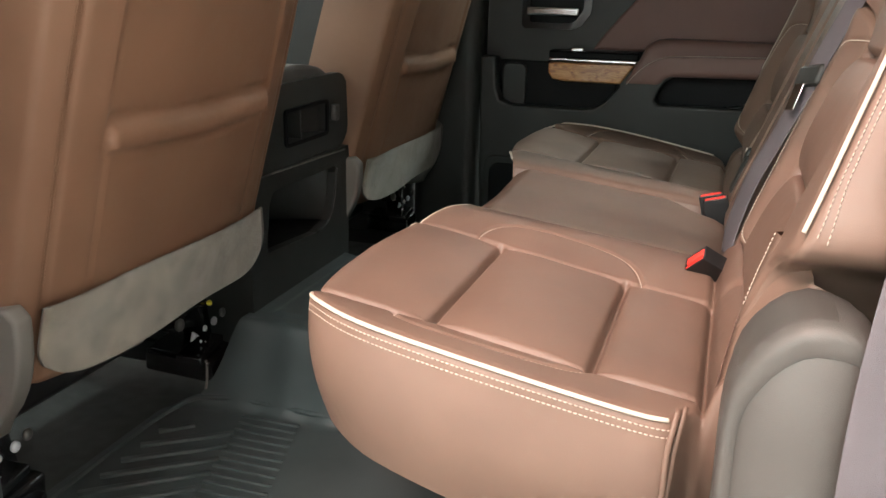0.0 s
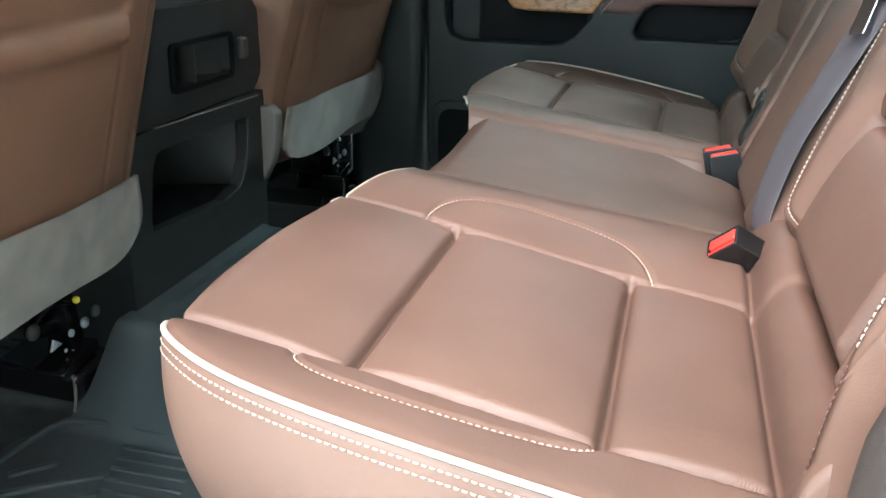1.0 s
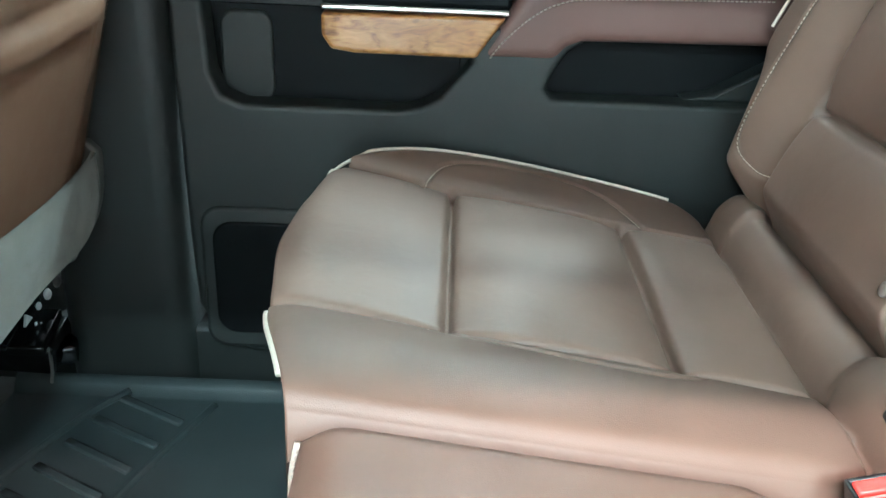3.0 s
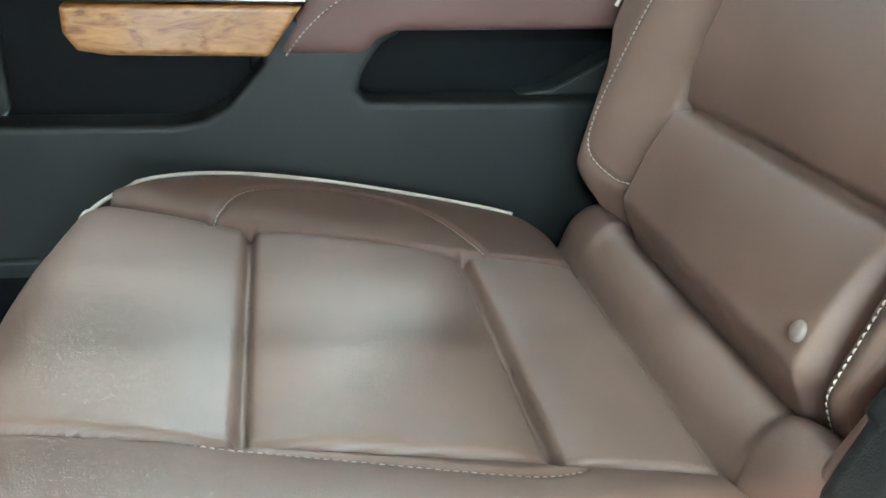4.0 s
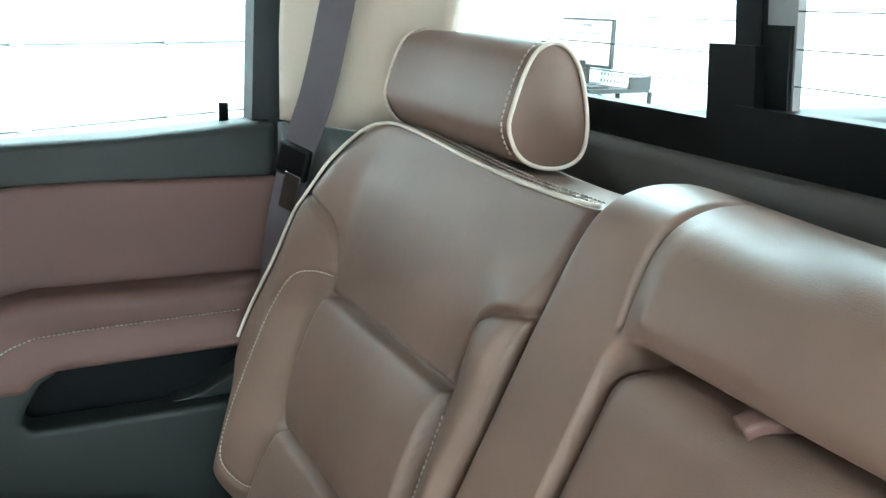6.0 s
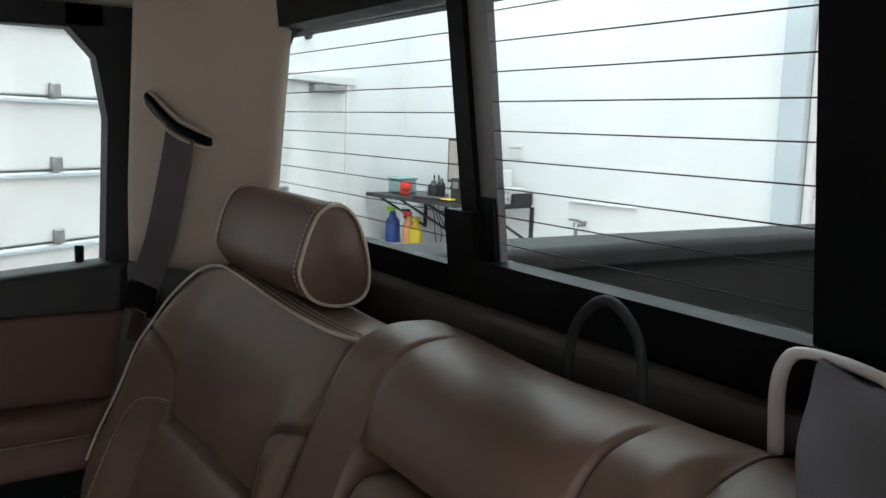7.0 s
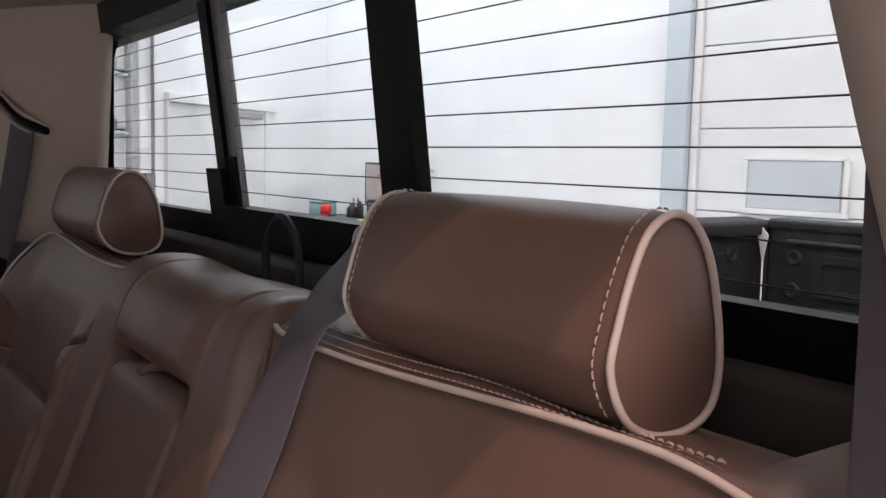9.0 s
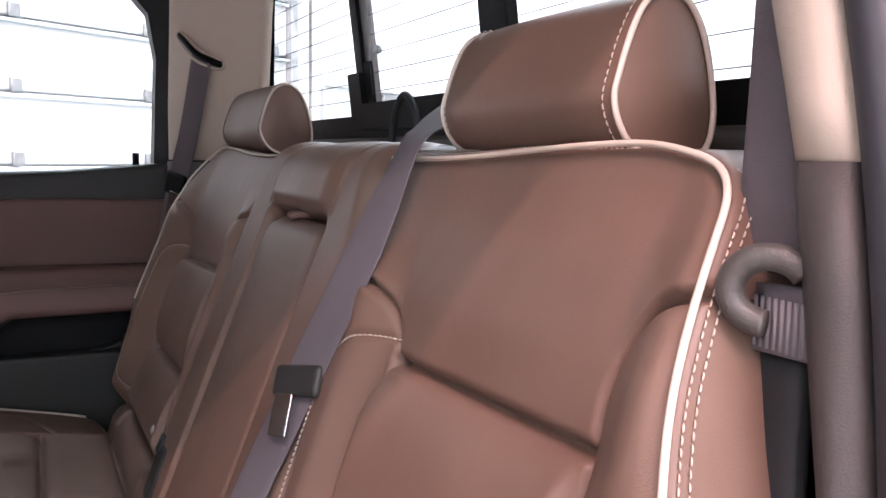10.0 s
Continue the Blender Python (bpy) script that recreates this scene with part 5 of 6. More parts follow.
        part("lever", mesh("lever", *tube(smooth_line([(-0.440, y1 - 0.085, 0.205), (-0.436, y1 - 0.060, 0.228), (-0.432, y1 - 0.030, 0.236), (-0.434, y1 + 0.010, 0.222)], 20), 0.007, 8)), GLOSS_BLACK, tr)
        for dx, dy, z, r in ((-0.012, -0.078, 0.213, 0.012), (0, 0.013, 0.189, 0.0085), (0, -0.018, 0.186, 0.006), (0, -0.034, 0.166, 0.003), (0, -0.019, 0.157, 0.003), (0.004, 0.006, 0.140, 0.003), (0.008, 0.022, 0.118, 0.0035), (0.01, 0.027, 0.203, 0.009)):
            bm = bmesh.new()
            bmesh.ops.create_uvsphere(bm, u_segments=12, v_segments=8, radius=r)
            bmesh.ops.scale(bm, vec=(0.6, 1, 1), verts=bm.verts)
            bmesh.ops.translate(bm, vec=(-0.42 + dx, y1 + dy, z), verts=bm.verts)
            for g in bm.faces:
                g.smooth = True
            part("bolt", bm, BRIGHT_STEEL if r < 0.009 else PLASTIC_TRIM, tr, "shiny steel bolt" if r < 0.009 else "dark round cap")
        part("clip", prism([(y1 - 0.062, 0.176), (y1 - 0.038, 0.179), (y1 - 0.054, 0.192)], 0.004, "x", -0.424, 0.001), BRIGHT_STEEL, tr, "small bent metal clip")
        part("wire", mesh("wire", *tube(smooth_line([(-0.415, y1 - 0.056, 0.155), (-0.400, y1 - 0.052, 0.138), (-0.396, y1 - 0.056, 0.110), (-0.398, y1 - 0.060, 0.085)], 14), 0.0025, 6)), PLASTIC_GREY, tr, "short grey wire")
        if group and yc < YC and e > 0:
            bm = bmesh.new()
            bmesh.ops.create_uvsphere(bm, u_segments=12, v_segments=8, radius=0.0055)
            bmesh.ops.translate(bm, vec=(-0.42, 1.469, 0.230), verts=bm.verts)
            part("cap", bm, YELLOW, tr, "small round yellow cap")
    part("motor_box", box((0.14, 0.36, 0.09), 0.012, 2, at=(-0.58, yc, 0.21)), BLACK_METAL, ob)
    return ob


front_seat(-1, 1.218)
front_seat(1, 2.245)


# ---- centre console ----
def console():
    ob = thing("center_console", (-0.7, YC, 0.05), "dark plastic rear end of a console with bin and vents", "console")
    X = -0.345
    body = [(1.505, 0.10), (1.935, 0.10), (1.945, 0.44), (1.943, 0.456), (1.885, 0.458), (1.84, 0.459), (1.60, 0.459), (1.56, 0.458), (1.497, 0.456), (1.495, 0.44)]
    hole = [(1.563, 0.309), (1.775, 0.294), (1.835, 0.306), (1.862, 0.345), (1.878, 0.405), (1.872, 0.421), (1.60, 0.424), (1.588, 0.42), (1.575, 0.40), (1.562, 0.33)]
    part("bin_face", ring(body[0:10], hole, -0.02, "x", X), PLASTIC, ob)
    part("side_wall", box((0.70, 0.02, 0.5), 0.005, at=(X - 0.36, 1.515, 0.34)), PLASTIC, ob)
    part("side_wall", box((0.70, 0.02, 0.5), 0.005, at=(X - 0.36, 1.925, 0.34)), PLASTIC, ob)
    part("lid", prism(smooth_line([(1.53, 0.585), (1.56, 0.615), (1.62, 0.640), (1.72, 0.650), (1.82, 0.640), (1.88, 0.615), (1.91, 0.585)], 30).tolist(), -0.6, "x", X - 0.012, 0.01, 3), PLASTIC_TRIM, ob, "charcoal padded console lid")
    # shade in the bin is put into black inner faces
    bn = part("bin", box((0.005, 0.34, 0.16), 0, at=(X - 0.16, YC, 0.365)), PLASTIC_BLACK, ob, "dark open storage bin")
    part("bin_floor", box((0.14, 0.34, 0.005), 0, at=(X - 0.09, YC, 0.288)), PLASTIC_BLACK, bn)
    part("bin_top", box((0.14, 0.34, 0.005), 0, at=(X - 0.09, YC, 0.434)), PLASTIC_BLACK, bn)
    part("bin_side", box((0.14, 0.005, 0.14), 0, at=(X - 0.09, 1.553, 0.362)), PLASTIC_BLACK, bn)
    # the wall that catches light is given the paler plastic
    part("bin_wall", prism([(X - 0.021, 1.872), (X - 0.165, 1.815), (X - 0.165, 1.825), (X - 0.021, 1.885)], 0.135, "z", 0.296, 0.002), PLASTIC, ob)
    part("bin_rim", mesh("bin_rim", *tube(smooth_line([(X + 0.001, 1.878, 0.415), (X + 0.001, 1.874, 0.385), (X + 0.001, 1.860, 0.342), (X + 0.001, 1.834, 0.306), (X + 0.001, 1.775, 0.294)], 24), 0.003, 6)), PLASTIC, ob)
    # vent panel with a deep opening
    hole = round_rect(1.648, 0.505, 1.826, 0.566, 0.008, 3)
    rim_out = round_rect(1.497, 0.462, 1.943, 0.622, 0.05, 3)
    bez = part("vent_panel", ring(rim_out, hole, -0.016, "x", X), PLASTIC, ob, "charcoal vent panel")
    part("vent_rim", ring(round_rect(1.640, 0.498, 1.834, 0.573, 0.012, 3), hole, 0.005, "x", X), PLASTIC_BLACK, bez)
    part("vent_back", box((0.004, 0.20, 0.08), 0, at=(X - 0.052, 1.735, 0.536)), PLASTIC_BLACK, bez)
    part("vent_cheek", prism([(X - 0.014, 1.830), (X - 0.050, 1.775), (X - 0.050, 1.785), (X - 0.014, 1.840)], 0.064, "z", 0.504), PLASTIC, bez)
    part("vent_cheek", prism([(X - 0.014, 1.644), (X - 0.050, 1.664), (X - 0.050, 1.654), (X - 0.014, 1.634)], 0.064, "z", 0.504), PLASTIC, bez)
    part("vent_floor", box((0.04, 0.19, 0.004), 0, at=(X - 0.034, 1.737, 0.502)), PLASTIC, bez)
    part("vent_roof", box((0.04, 0.19, 0.004), 0, at=(X - 0.034, 1.737, 0.570)), PLASTIC, bez)
    part("vane", box((0.030, 0.004, 0.060), 0.001, 1, at=(X - 0.018, 1.721, 0.535)), PLASTIC, bez)
    part("seam_line", box((0.004, 0.335, 0.003), 0.001, 1, at=(X + 0.002, 1.752, 0.455), rot=(-1.7, 0, 0)), PLASTIC_GREY, bez)
    part("knob", box((0.014, 0.022, 0.036), 0.006, 3, at=(X + 0.006, 1.862, 0.541)), PLASTIC_TRIM, bez, "dark grey vent wheel")
    return ob


console()


# ---- buckles and the middle belt ----
def buckle(face, away, wide, label):
    """face: middle of the red button's end; away: from there into the housing; wide: along the button."""
    x = Vector(away).normalized()
    y = (Vector(wide) - x * x.dot(Vector(wide))).normalized()
    m = Matrix((x, y, x.cross(y))).transposed().to_4x4()
    m.translation = Vector(face) + x * 0.037
    ob = thing("belt_buckle", m.translation, label, "belt buckle", "belt buckles")
    ob.matrix_basis = m

    def local(name, bm, mat, lab=""):
        me = bpy.data.meshes.new(name)
        bm.to_mesh(me)
        bm.free()
        me.materials.append(mat)
        o = new(name, me)
        o.parent = ob
        return tagged(o, lab)
    local("housing", merged(box((0.074, 0.046, 0.0035), 0.0015, 2, at=(0, 0, 0.0112)), box((0.074, 0.046, 0.0035), 0.0015, 2, at=(0, 0, -0.0112)), box((0.074, 0.0035, 0.024), 0.0015, 2, at=(0, 0.0213, 0)), box((0.074, 0.0035, 0.024), 0.0015, 2, at=(0, -0.0213, 0)), box((0.060, 0.044, 0.022), 0.001, 1, at=(0.007, 0, 0))), BUCKLE, "")
    local("button", box((0.014, 0.039, 0.013), 0.003, 3, at=(-0.0305, 0, -0.0032)), RED, "red release button")
    local("slot_lip", box((0.016, 0.039, 0.0026), 0.001, 1, at=(-0.0300, 0, 0.0085)), RED, "red slot edge")
    local("stalk", box((0.08, 0.03, 0.012), 0.004, 2, at=(0.07, 0, -0.004)), PLASTIC_BLACK)
    for e in (-0.005, 0.005):
        local("rivet", box((0.005, 0.005, 0.002), 0.001, 2, at=(0.048, e, 0.0025)), STEEL, "small steel rivet")
    return ob


buckle((0.441, 1.428, 0.432), (0.80, 0.30, -0.50), (0.60, -0.50, 0.66), "black belt buckle with a red button, lying on the near cushion")
buckle((0.450, 1.884, 0.430), (0.26, 0, -0.966), (0.966, 0, 0.26), "black belt buckle with a red button, upright beside the middle cushion")
buckle((0.459, 1.856, 0.429), (0.26, 0, -0.966), (0.966, 0, 0.26), "black belt buckle with a red button, upright beside the middle cushion")


def middle_belt():
    ob = thing("seat_belt", (0.6, 1.56, 0.42), "grey woven middle seat belt with tongue, over the backrest", "seat belt", "seat belts")
    p = smooth_line([(0.768, 1.500, 0.950), (0.766, 1.498, 0.972), (0.750, 1.488, 0.974), (0.715, 1.470, 0.955), (0.682, 1.444, 0.936), (0.658, 1.435, 0.918), (0.630, 1.434, 0.860), (0.598, 1.449, 0.780), (0.576, 1.470, 0.720), (0.560, 1.488, 0.67), (0.533, 1.506, 0.60), (0.506, 1.514, 0.53), (0.488, 1.508, 0.46), (0.486, 1.505, 0.42)], 90)
    u = sm(0.93, 0.82, p[:, 2])[:, None]
    turned = np.array((0.10, 1.0, 0.12)) * (1 - u) + np.array((-0.30, 0.94, 0.16)) * u
    part("webbing", mesh("webbing", *ribbon(p, turned, 0.048, 0.0016)), WEBBING, ob)
    tg = part("tongue", box((0.014, 0.066, 0.030), 0.006, 3), PLASTIC, ob, "charcoal belt tongue")
    tg.matrix_parent_inverse = ob.matrix_basis.inverted()
    tg.matrix_basis = pose(0.5685, 1.478, 0.700, -10, 20, 18)
    tp = part("latch_plate", box((0.003, 0.026, 0.040), 0.003, 2), CHROME, ob, "chrome latch plate")
    tp.matrix_parent_inverse = ob.matrix_basis.inverted()
    tp.matrix_basis = pose(0.551, 1.480, 0.670, -10, 20, 18)
    return ob


middle_belt()
guide = thing("belt_guide", (0.785, 1.535, 0.94), "white plastic belt guide under the rear window", "belt guide")
p = smooth_line([(0.768, 1.549, 0.915), (0.766, 1.550, 0.955), (0.764, 1.543, 0.976), (0.764, 1.528, 0.982), (0.764, 1.493, 0.980), (0.766, 1.478, 0.970), (0.768, 1.475, 0.92)], 40)
part("loop", mesh("loop", *tube(p, 0.005, 8, flat=0.7)), WHITE_PLASTIC, guide)
strap = thing("pull_strap", (0.764, 1.697, 0.86), "black cord loop standing behind the middle backrest", "pull loop")
p = smooth_line([(0.764, 1.740, 0.86), (0.764, 1.738, 0.92), (0.763, 1.729, 0.958), (0.762, 1.697, 0.982), (0.763, 1.667, 0.965), (0.764, 1.658, 0.93), (0.764, 1.657, 0.86)], 40)
part("cord", mesh("cord", *tube(p, 0.0042, 8)), RUBBER, strap)

# rounded grey trim beside the near cushion, at the open door
for s in (-1,):
    tr = thing("wheel_trim", (0.55, YC + s * 0.82, 0.05), "rounded grey plastic trim beside the %s seat" % ("open door" if s < 0 else "far door"), "side trim", kind="structure")
    rows = []
    for t in np.linspace(0, 1, 14):
        o = smooth_line([(0.492, 0.06), (0.490, 0.35), (0.490, 0.47), (0.500, 0.520), (0.530, 0.555), (0.560, 0.562), (0.595, 0.545), (0.62, 0.50), (0.64, 0.35), (0.64, 0.06)], 60)
        k = 0.012 * (1 - math.sqrt(max(0, 1 - (2 * t - 1) ** 8)))
        c = np.array((0.56, 0.3))
        o = c + (o - c) * (1 - k * 3)
        rows.append(np.stack([o[:, 0], np.full(60, YC + s * (0.87 - 0.10 * t)), o[:, 1]], 1))
    F = np.array(rows)
    v, f = grid(F, True)
    n = 60
    f = f + [tuple(range(n))[::-1], tuple(range(13 * n, 14 * n))]
    cover = part("cover", mesh("cover", v, flip(f, s)), PLASTIC_TRIM, tr)
    band = smooth_line([(0.488, 0.06), (0.487, 0.35), (0.487, 0.47), (0.500, 0.517), (0.528, 0.551), (0.558, 0.561), (0.595, 0.549), (0.62, 0.505)], 60)
    inner = smooth_line([(0.502, 0.06), (0.501, 0.35), (0.501, 0.46), (0.515, 0.500), (0.538, 0.526), (0.560, 0.533), (0.590, 0.525), (0.612, 0.48)], 60)
    rows = [np.stack([o[:, 0], np.full(60, YC + s * w), o[:, 1]], 1) for o, w in ((band, 0.80), (band, 0.868), (band * 0.5 + inner * 0.5, 0.876), (inner, 0.8705))]
    v, f = grid(np.array(rows))
    part("edge_band", mesh("edge_band", v, flip(f, -s)), PLASTIC_TRIM, cover, "rounded edge band")

# ---- truck bed behind the cab ----
def disc(center, axis, radii, depth):
    """A round stamping: rings of (radius, height) about an axis."""
    n = 20
    rows = []
    u, v = {"y": ((1, 0, 0), (0, 0, 1)), "x": ((0, 1, 0), (0, 0, 1))}[axis]
    d = {"y": (0, -1, 0), "x": (-1, 0, 0)}[axis]
    for r, h in radii:
        rows.append([np.array(center) + r * (math.cos(t) * np.array(u) + math.sin(t) * np.array(v)) + h * depth * np.array(d) for t in np.linspace(0, 2 * math.pi, n, endpoint=False)])
    vv, f = grid(np.array(rows), True)
    m = len(radii)
    return mesh("stamping", vv, f + [tuple(range((m - 1) * n, m * n))])


bed = thing("truck_bed", (1.8, YC, 0.3), "black lined truck bed with rail caps and stamped tailgate", "truck bed")
part("bed_floor", box((1.95, 1.75, 0.04), 0, at=(1.85, YC, 0.32)), BEDLINER, bed)
part("front_panel", box((0.04, 1.75, 0.45), 0, at=(0.93, YC, 0.55)), BEDLINER, bed)
for s in (-1, 1):
    part("side_wall", box((1.98, 0.06, 0.55), 0.01, at=(1.85, YC + s * 0.90, 0.58)), BEDLINER, bed)
    rail = [(YC + s * (0.83 + u), z) for u, z in ((0.0, 0.832), (0.0, 0.866), (0.014, 0.876), (0.10, 0.884), (0.15, 0.876), (0.155, 0.83))]
    part("bed_rail", prism(rail[::s], 2.02, "x", 0.84, 0.006, 2), RUBBER, bed, "dark plastic bed rail cap")
    rows = []
    for x in np.linspace(1.50, 2.42, 24):
        q = (x - 1.96) / 0.46
        top = 0.34 + 0.32 * max(0.0, 1 - abs(q) ** 3)
        dep = 0.20 * max(0.02, 1 - abs(q) ** 6)
        rows.append([(x, YC + s * (0.875 - dep * u), 0.33 + (top - 0.33) * w) for u, w in ((0, 1.08), (0.45, 1.04), (0.8, 0.9), (1.0, 0.65), (1.0, 0.0))])
    v, f = grid(np.array(rows))
    part("wheel_house", mesh("wheel_house", v, flip(f, s)), BEDLINER, bed)
    for x in (2.507, 2.706, 1.35):
        part("stamping", disc((x, YC + s * 0.869, 0.770), "y", ((0.027, 0), (0.025, 0.8), (0.019, 1), (0.015, 0.0), (0.005, 0.0)), 0.008 * s), BEDLINER, bed)
    part("side_rib", box((0.10, 0.02, 0.44), 0.009, 3, at=(2.61, YC + s * 0.868, 0.56)), BEDLINER, bed)
    part("side_rib", box((0.06, 0.03, 0.44), 0.012, 3, at=(1.45, YC + s * 0.866, 0.56)), BEDLINER, bed)
gate = part("tailgate", box((0.07, 1.655, 0.53), 0.012, 3, at=(2.868, YC, 0.605)), BEDLINER, bed)
part("gate_cap", box((0.09, 1.66, 0.035), 0.012, 3, at=(2.868, YC, 0.868)), PLASTIC, gate)
part("gate_rib", box((0.02, 1.52, 0.02), 0.008, 3, at=(2.828, YC, 0.815)), BEDLINER, gate)
for s in (-1, 1):
    for z in (0.768, 0.665):
        part("stamping", disc((2.832, YC + s * 0.735, z), "x", ((0.026, 0), (0.024, 0.9), (0.018, 1), (0.012, 0.1), (0.004, 0.1)), 0.008), BEDLINER, gate)
    for z in (0.72, 0.56):
        part("panel", ring(round_rect(YC + s * 0.36 - 0.31, z - 0.065, YC + s * 0.36 + 0.31, z + 0.065, 0.03), round_rect(YC + s * 0.36 - 0.28, z - 0.040, YC + s * 0.36 + 0.28, z + 0.040, 0.02), 0.016, "x", 2.822), BEDLINER, gate)
    strap_pts = [(YC + s * 0.842, 0.870), (YC + s * 0.808, 0.832), (YC + s * 0.816, 0.79), (YC + s * 0.824, 0.745), (YC + s * 0.826, 0.745), (YC + s * 0.838, 0.80), (YC + s * 0.850, 0.838)]
    part("stay", prism(strap_pts[::s], 0.006, "x", 2.80, 0.002), WHITE_PLASTIC, gate, "light grey tailgate stay")
    part("stay_cable", mesh("stay_cable", *tube([(2.803, YC + s * 0.825, 0.75), (2.803, YC + s * 0.822, 0.42)], 0.003, 6)), WHITE_PLASTIC, gate)
    part("end_post", box((0.05, 0.05, 0.55), 0.008, 2, at=(2.868, YC + s * 0.86, 0.58)), BEDLINER, bed)

# black hinge cover in the gap between the two backrests
hinge = thing("hinge_cover", (0.545, 1.965, 0.42), "dark plastic hinge cover between the two backrests", "hinge cover")
part("cover", merged(box((0.05, 0.050, 0.085), 0.014, 4, at=(0.518, 1.948, 0.455), rot=(0, 20, 0)), box((0.03, 0.022, 0.03), 0.006, 3, at=(0.520, 1.962, 0.494), rot=(10, 20, 0))), PLASTIC, hinge)


# ---- things in the workshop, seen through the windows ----
def on_bench_wall(u, out, z):
    """A place by its distance along the bench wall, out of it, and height."""
    return Vector((4.3, 6.34, 0)) + Vector((-0.139, 0.9903, 0)) * u + Vector((-0.9903, -0.139, 0)) * out + Vector((0, 0, z))


def on_side_wall(v, out, z):
    return Vector((3.2, 7.36, 0)) + Vector((0.8486, 0.5291, 0)) * v + Vector((0.5291, -0.8486, 0)) * out + Vector((0, 0, z))


def bench_box(name, u0, u1, o0, o1, z0, z1, mat, parent, bevel=0.004, label=""):
    """A box by its extents along, out of and above the bench wall."""
    bm = box((abs(u1 - u0), abs(o1 - o0), abs(z1 - z0)), bevel, 2)
    c = on_bench_wall((u0 + u1) / 2, (o0 + o1) / 2, (z0 + z1) / 2)
    bmesh.ops.transform(bm, matrix=Matrix.Translation(c) @ pose(0, 0, 0, 0, 0, 98.0), verts=bm.verts)
    return part(name, bm, mat, parent, label)


def side_box(name, v0, v1, o0, o1, z0, z1, mat, parent, bevel=0.004, label=""):
    bm = box((abs(v1 - v0), abs(o1 - o0), abs(z1 - z0)), bevel, 2)
    c = on_side_wall((v0 + v1) / 2, (o0 + o1) / 2, (z0 + z1) / 2)
    bmesh.ops.transform(bm, matrix=Matrix.Translation(c) @ pose(0, 0, 0, 0, 0, 31.94), verts=bm.verts)
    return part(name, bm, mat, parent, label)


def rod(name, a, b, r, mat, parent, sides=8):
    return part(name, mesh(name, *tube([tuple(a), tuple(b)], r, sides)), mat, parent)


door = tagged(thing("door_2", on_side_wall(-0.5, 0, GROUND), "white steel workshop door with a closer, shut", "door"), kind="structure")
side_box("door_leaf", -1.02, 0.05, 0.0, 0.02, GROUND, 1.39, DOOR_PAINT, door)
side_box("frame_head", -1.09, 0.20, 0.0, 0.05, 1.395, 1.455, DOOR_PAINT, door)
side_box("frame_post", 0.055, 0.115, 0.0, 0.035, GROUND, 1.395, DOOR_PAINT, door)
side_box("frame_post", -1.09, -1.03, 0.0, 0.035, GROUND, 1.395, DOOR_PAINT, door)
side_box("door_closer", -0.43, -0.04, 0.02, 0.08, 1.325, 1.375, STEEL, door, 0.01, "grey door closer")
side_box("closer_arm", -0.66, -0.30, 0.05, 0.065, 1.385, 1.40, STEEL, door)
side_box("push_bar", -0.98, -0.72, 0.02, 0.07, 0.62, 0.665, STEEL, door, 0.01, "steel push bar")

vent_hole = thing("wall_vent", on_side_wall(-0.43, 0.01, 1.72), "small dark round vent on the white wall", "vent")
bm = bmesh.new()
bmesh.ops.create_cone(bm, cap_ends=True, segments=20, radius1=0.038, radius2=0.03, depth=0.03)
bmesh.ops.transform(bm, matrix=Matrix.Translation(on_side_wall(-0.43, 0.014, 1.72)) @ pose(0, 0, 0, 90, 0, 31.94), verts=bm.verts)
part("cap", bm, BLACK_METAL, vent_hole)

pipe = thing("conduit", on_side_wall(-1.27, 0.03, 0.8), "grey electrical conduit with a switch box", "conduit")
rod("pipe", on_side_wall(-1.23, 0.03, 0.86), on_side_wall(-1.23, 0.03, CEIL), 0.012, STEEL, pipe)
rod("pipe", on_side_wall(-1.38, 0.03, GROUND), on_side_wall(-1.38, 0.03, CEIL), 0.022, COLUMN_PAINT, pipe)
side_box("switch_box", -1.31, -1.23, 0.0, 0.05, 0.79, 0.92, BLACK_METAL, pipe, 0.006)


def garage_door():
    ob = tagged(thing("door_3", on_side_wall(-3.8, 0, GROUND), "white sectional garage door with steel hinges, closed", "garage door"), kind="structure")
    rows = [0.83 + 0.358 * k for k in range(-4, 6)]
    for z in rows:
        side_box("panel", -6.6, -1.48, 0.0, 0.05, z - 0.352, z - 0.004, DOOR_PAINT, ob, 0.012)
        side_box("rail", -6.6, -1.48, 0.05, 0.075, z - 0.030, z - 0.012, COLUMN_PAINT, ob, 0.003)
        for v in (-1.62, -2.63, -3.42, -4.3, -5.3):
            side_box("hinge", v - 0.03, v + 0.03, 0.05, 0.075, z - 0.005, z + 0.07, STEEL, ob, 0.01)
    side_box("track", -1.50, -1.44, 0.0, 0.10, GROUND, 2.9, STEEL, ob)
    return ob


garage_door()


# right of the bench: a pale column and a second sectional door with a window
col = tagged(thing("column", on_bench_wall(-2.0, 0, GROUND), "pale blue painted steel column on the wall", "column"), kind="structure")
bench_box("post", -2.09, -1.935, 0.0, 0.10, GROUND, CEIL, COLUMN_PAINT, col, 0.01)
gd = tagged(thing("door_4", on_bench_wall(-4.0, 0, GROUND), "white sectional door with a small window, closed", "garage door"), kind="structure")
for k in range(8):
    z = GROUND + 0.47 * k
    bench_box("panel", -6.0, -2.14, 0.0, 0.035, z + 0.003, z + 0.467, DOOR_PAINT, gd, 0.006)
bench_box("jamb", -2.14, -2.095, 0.0, 0.06, GROUND, CEIL, WALL, gd, 0.004)
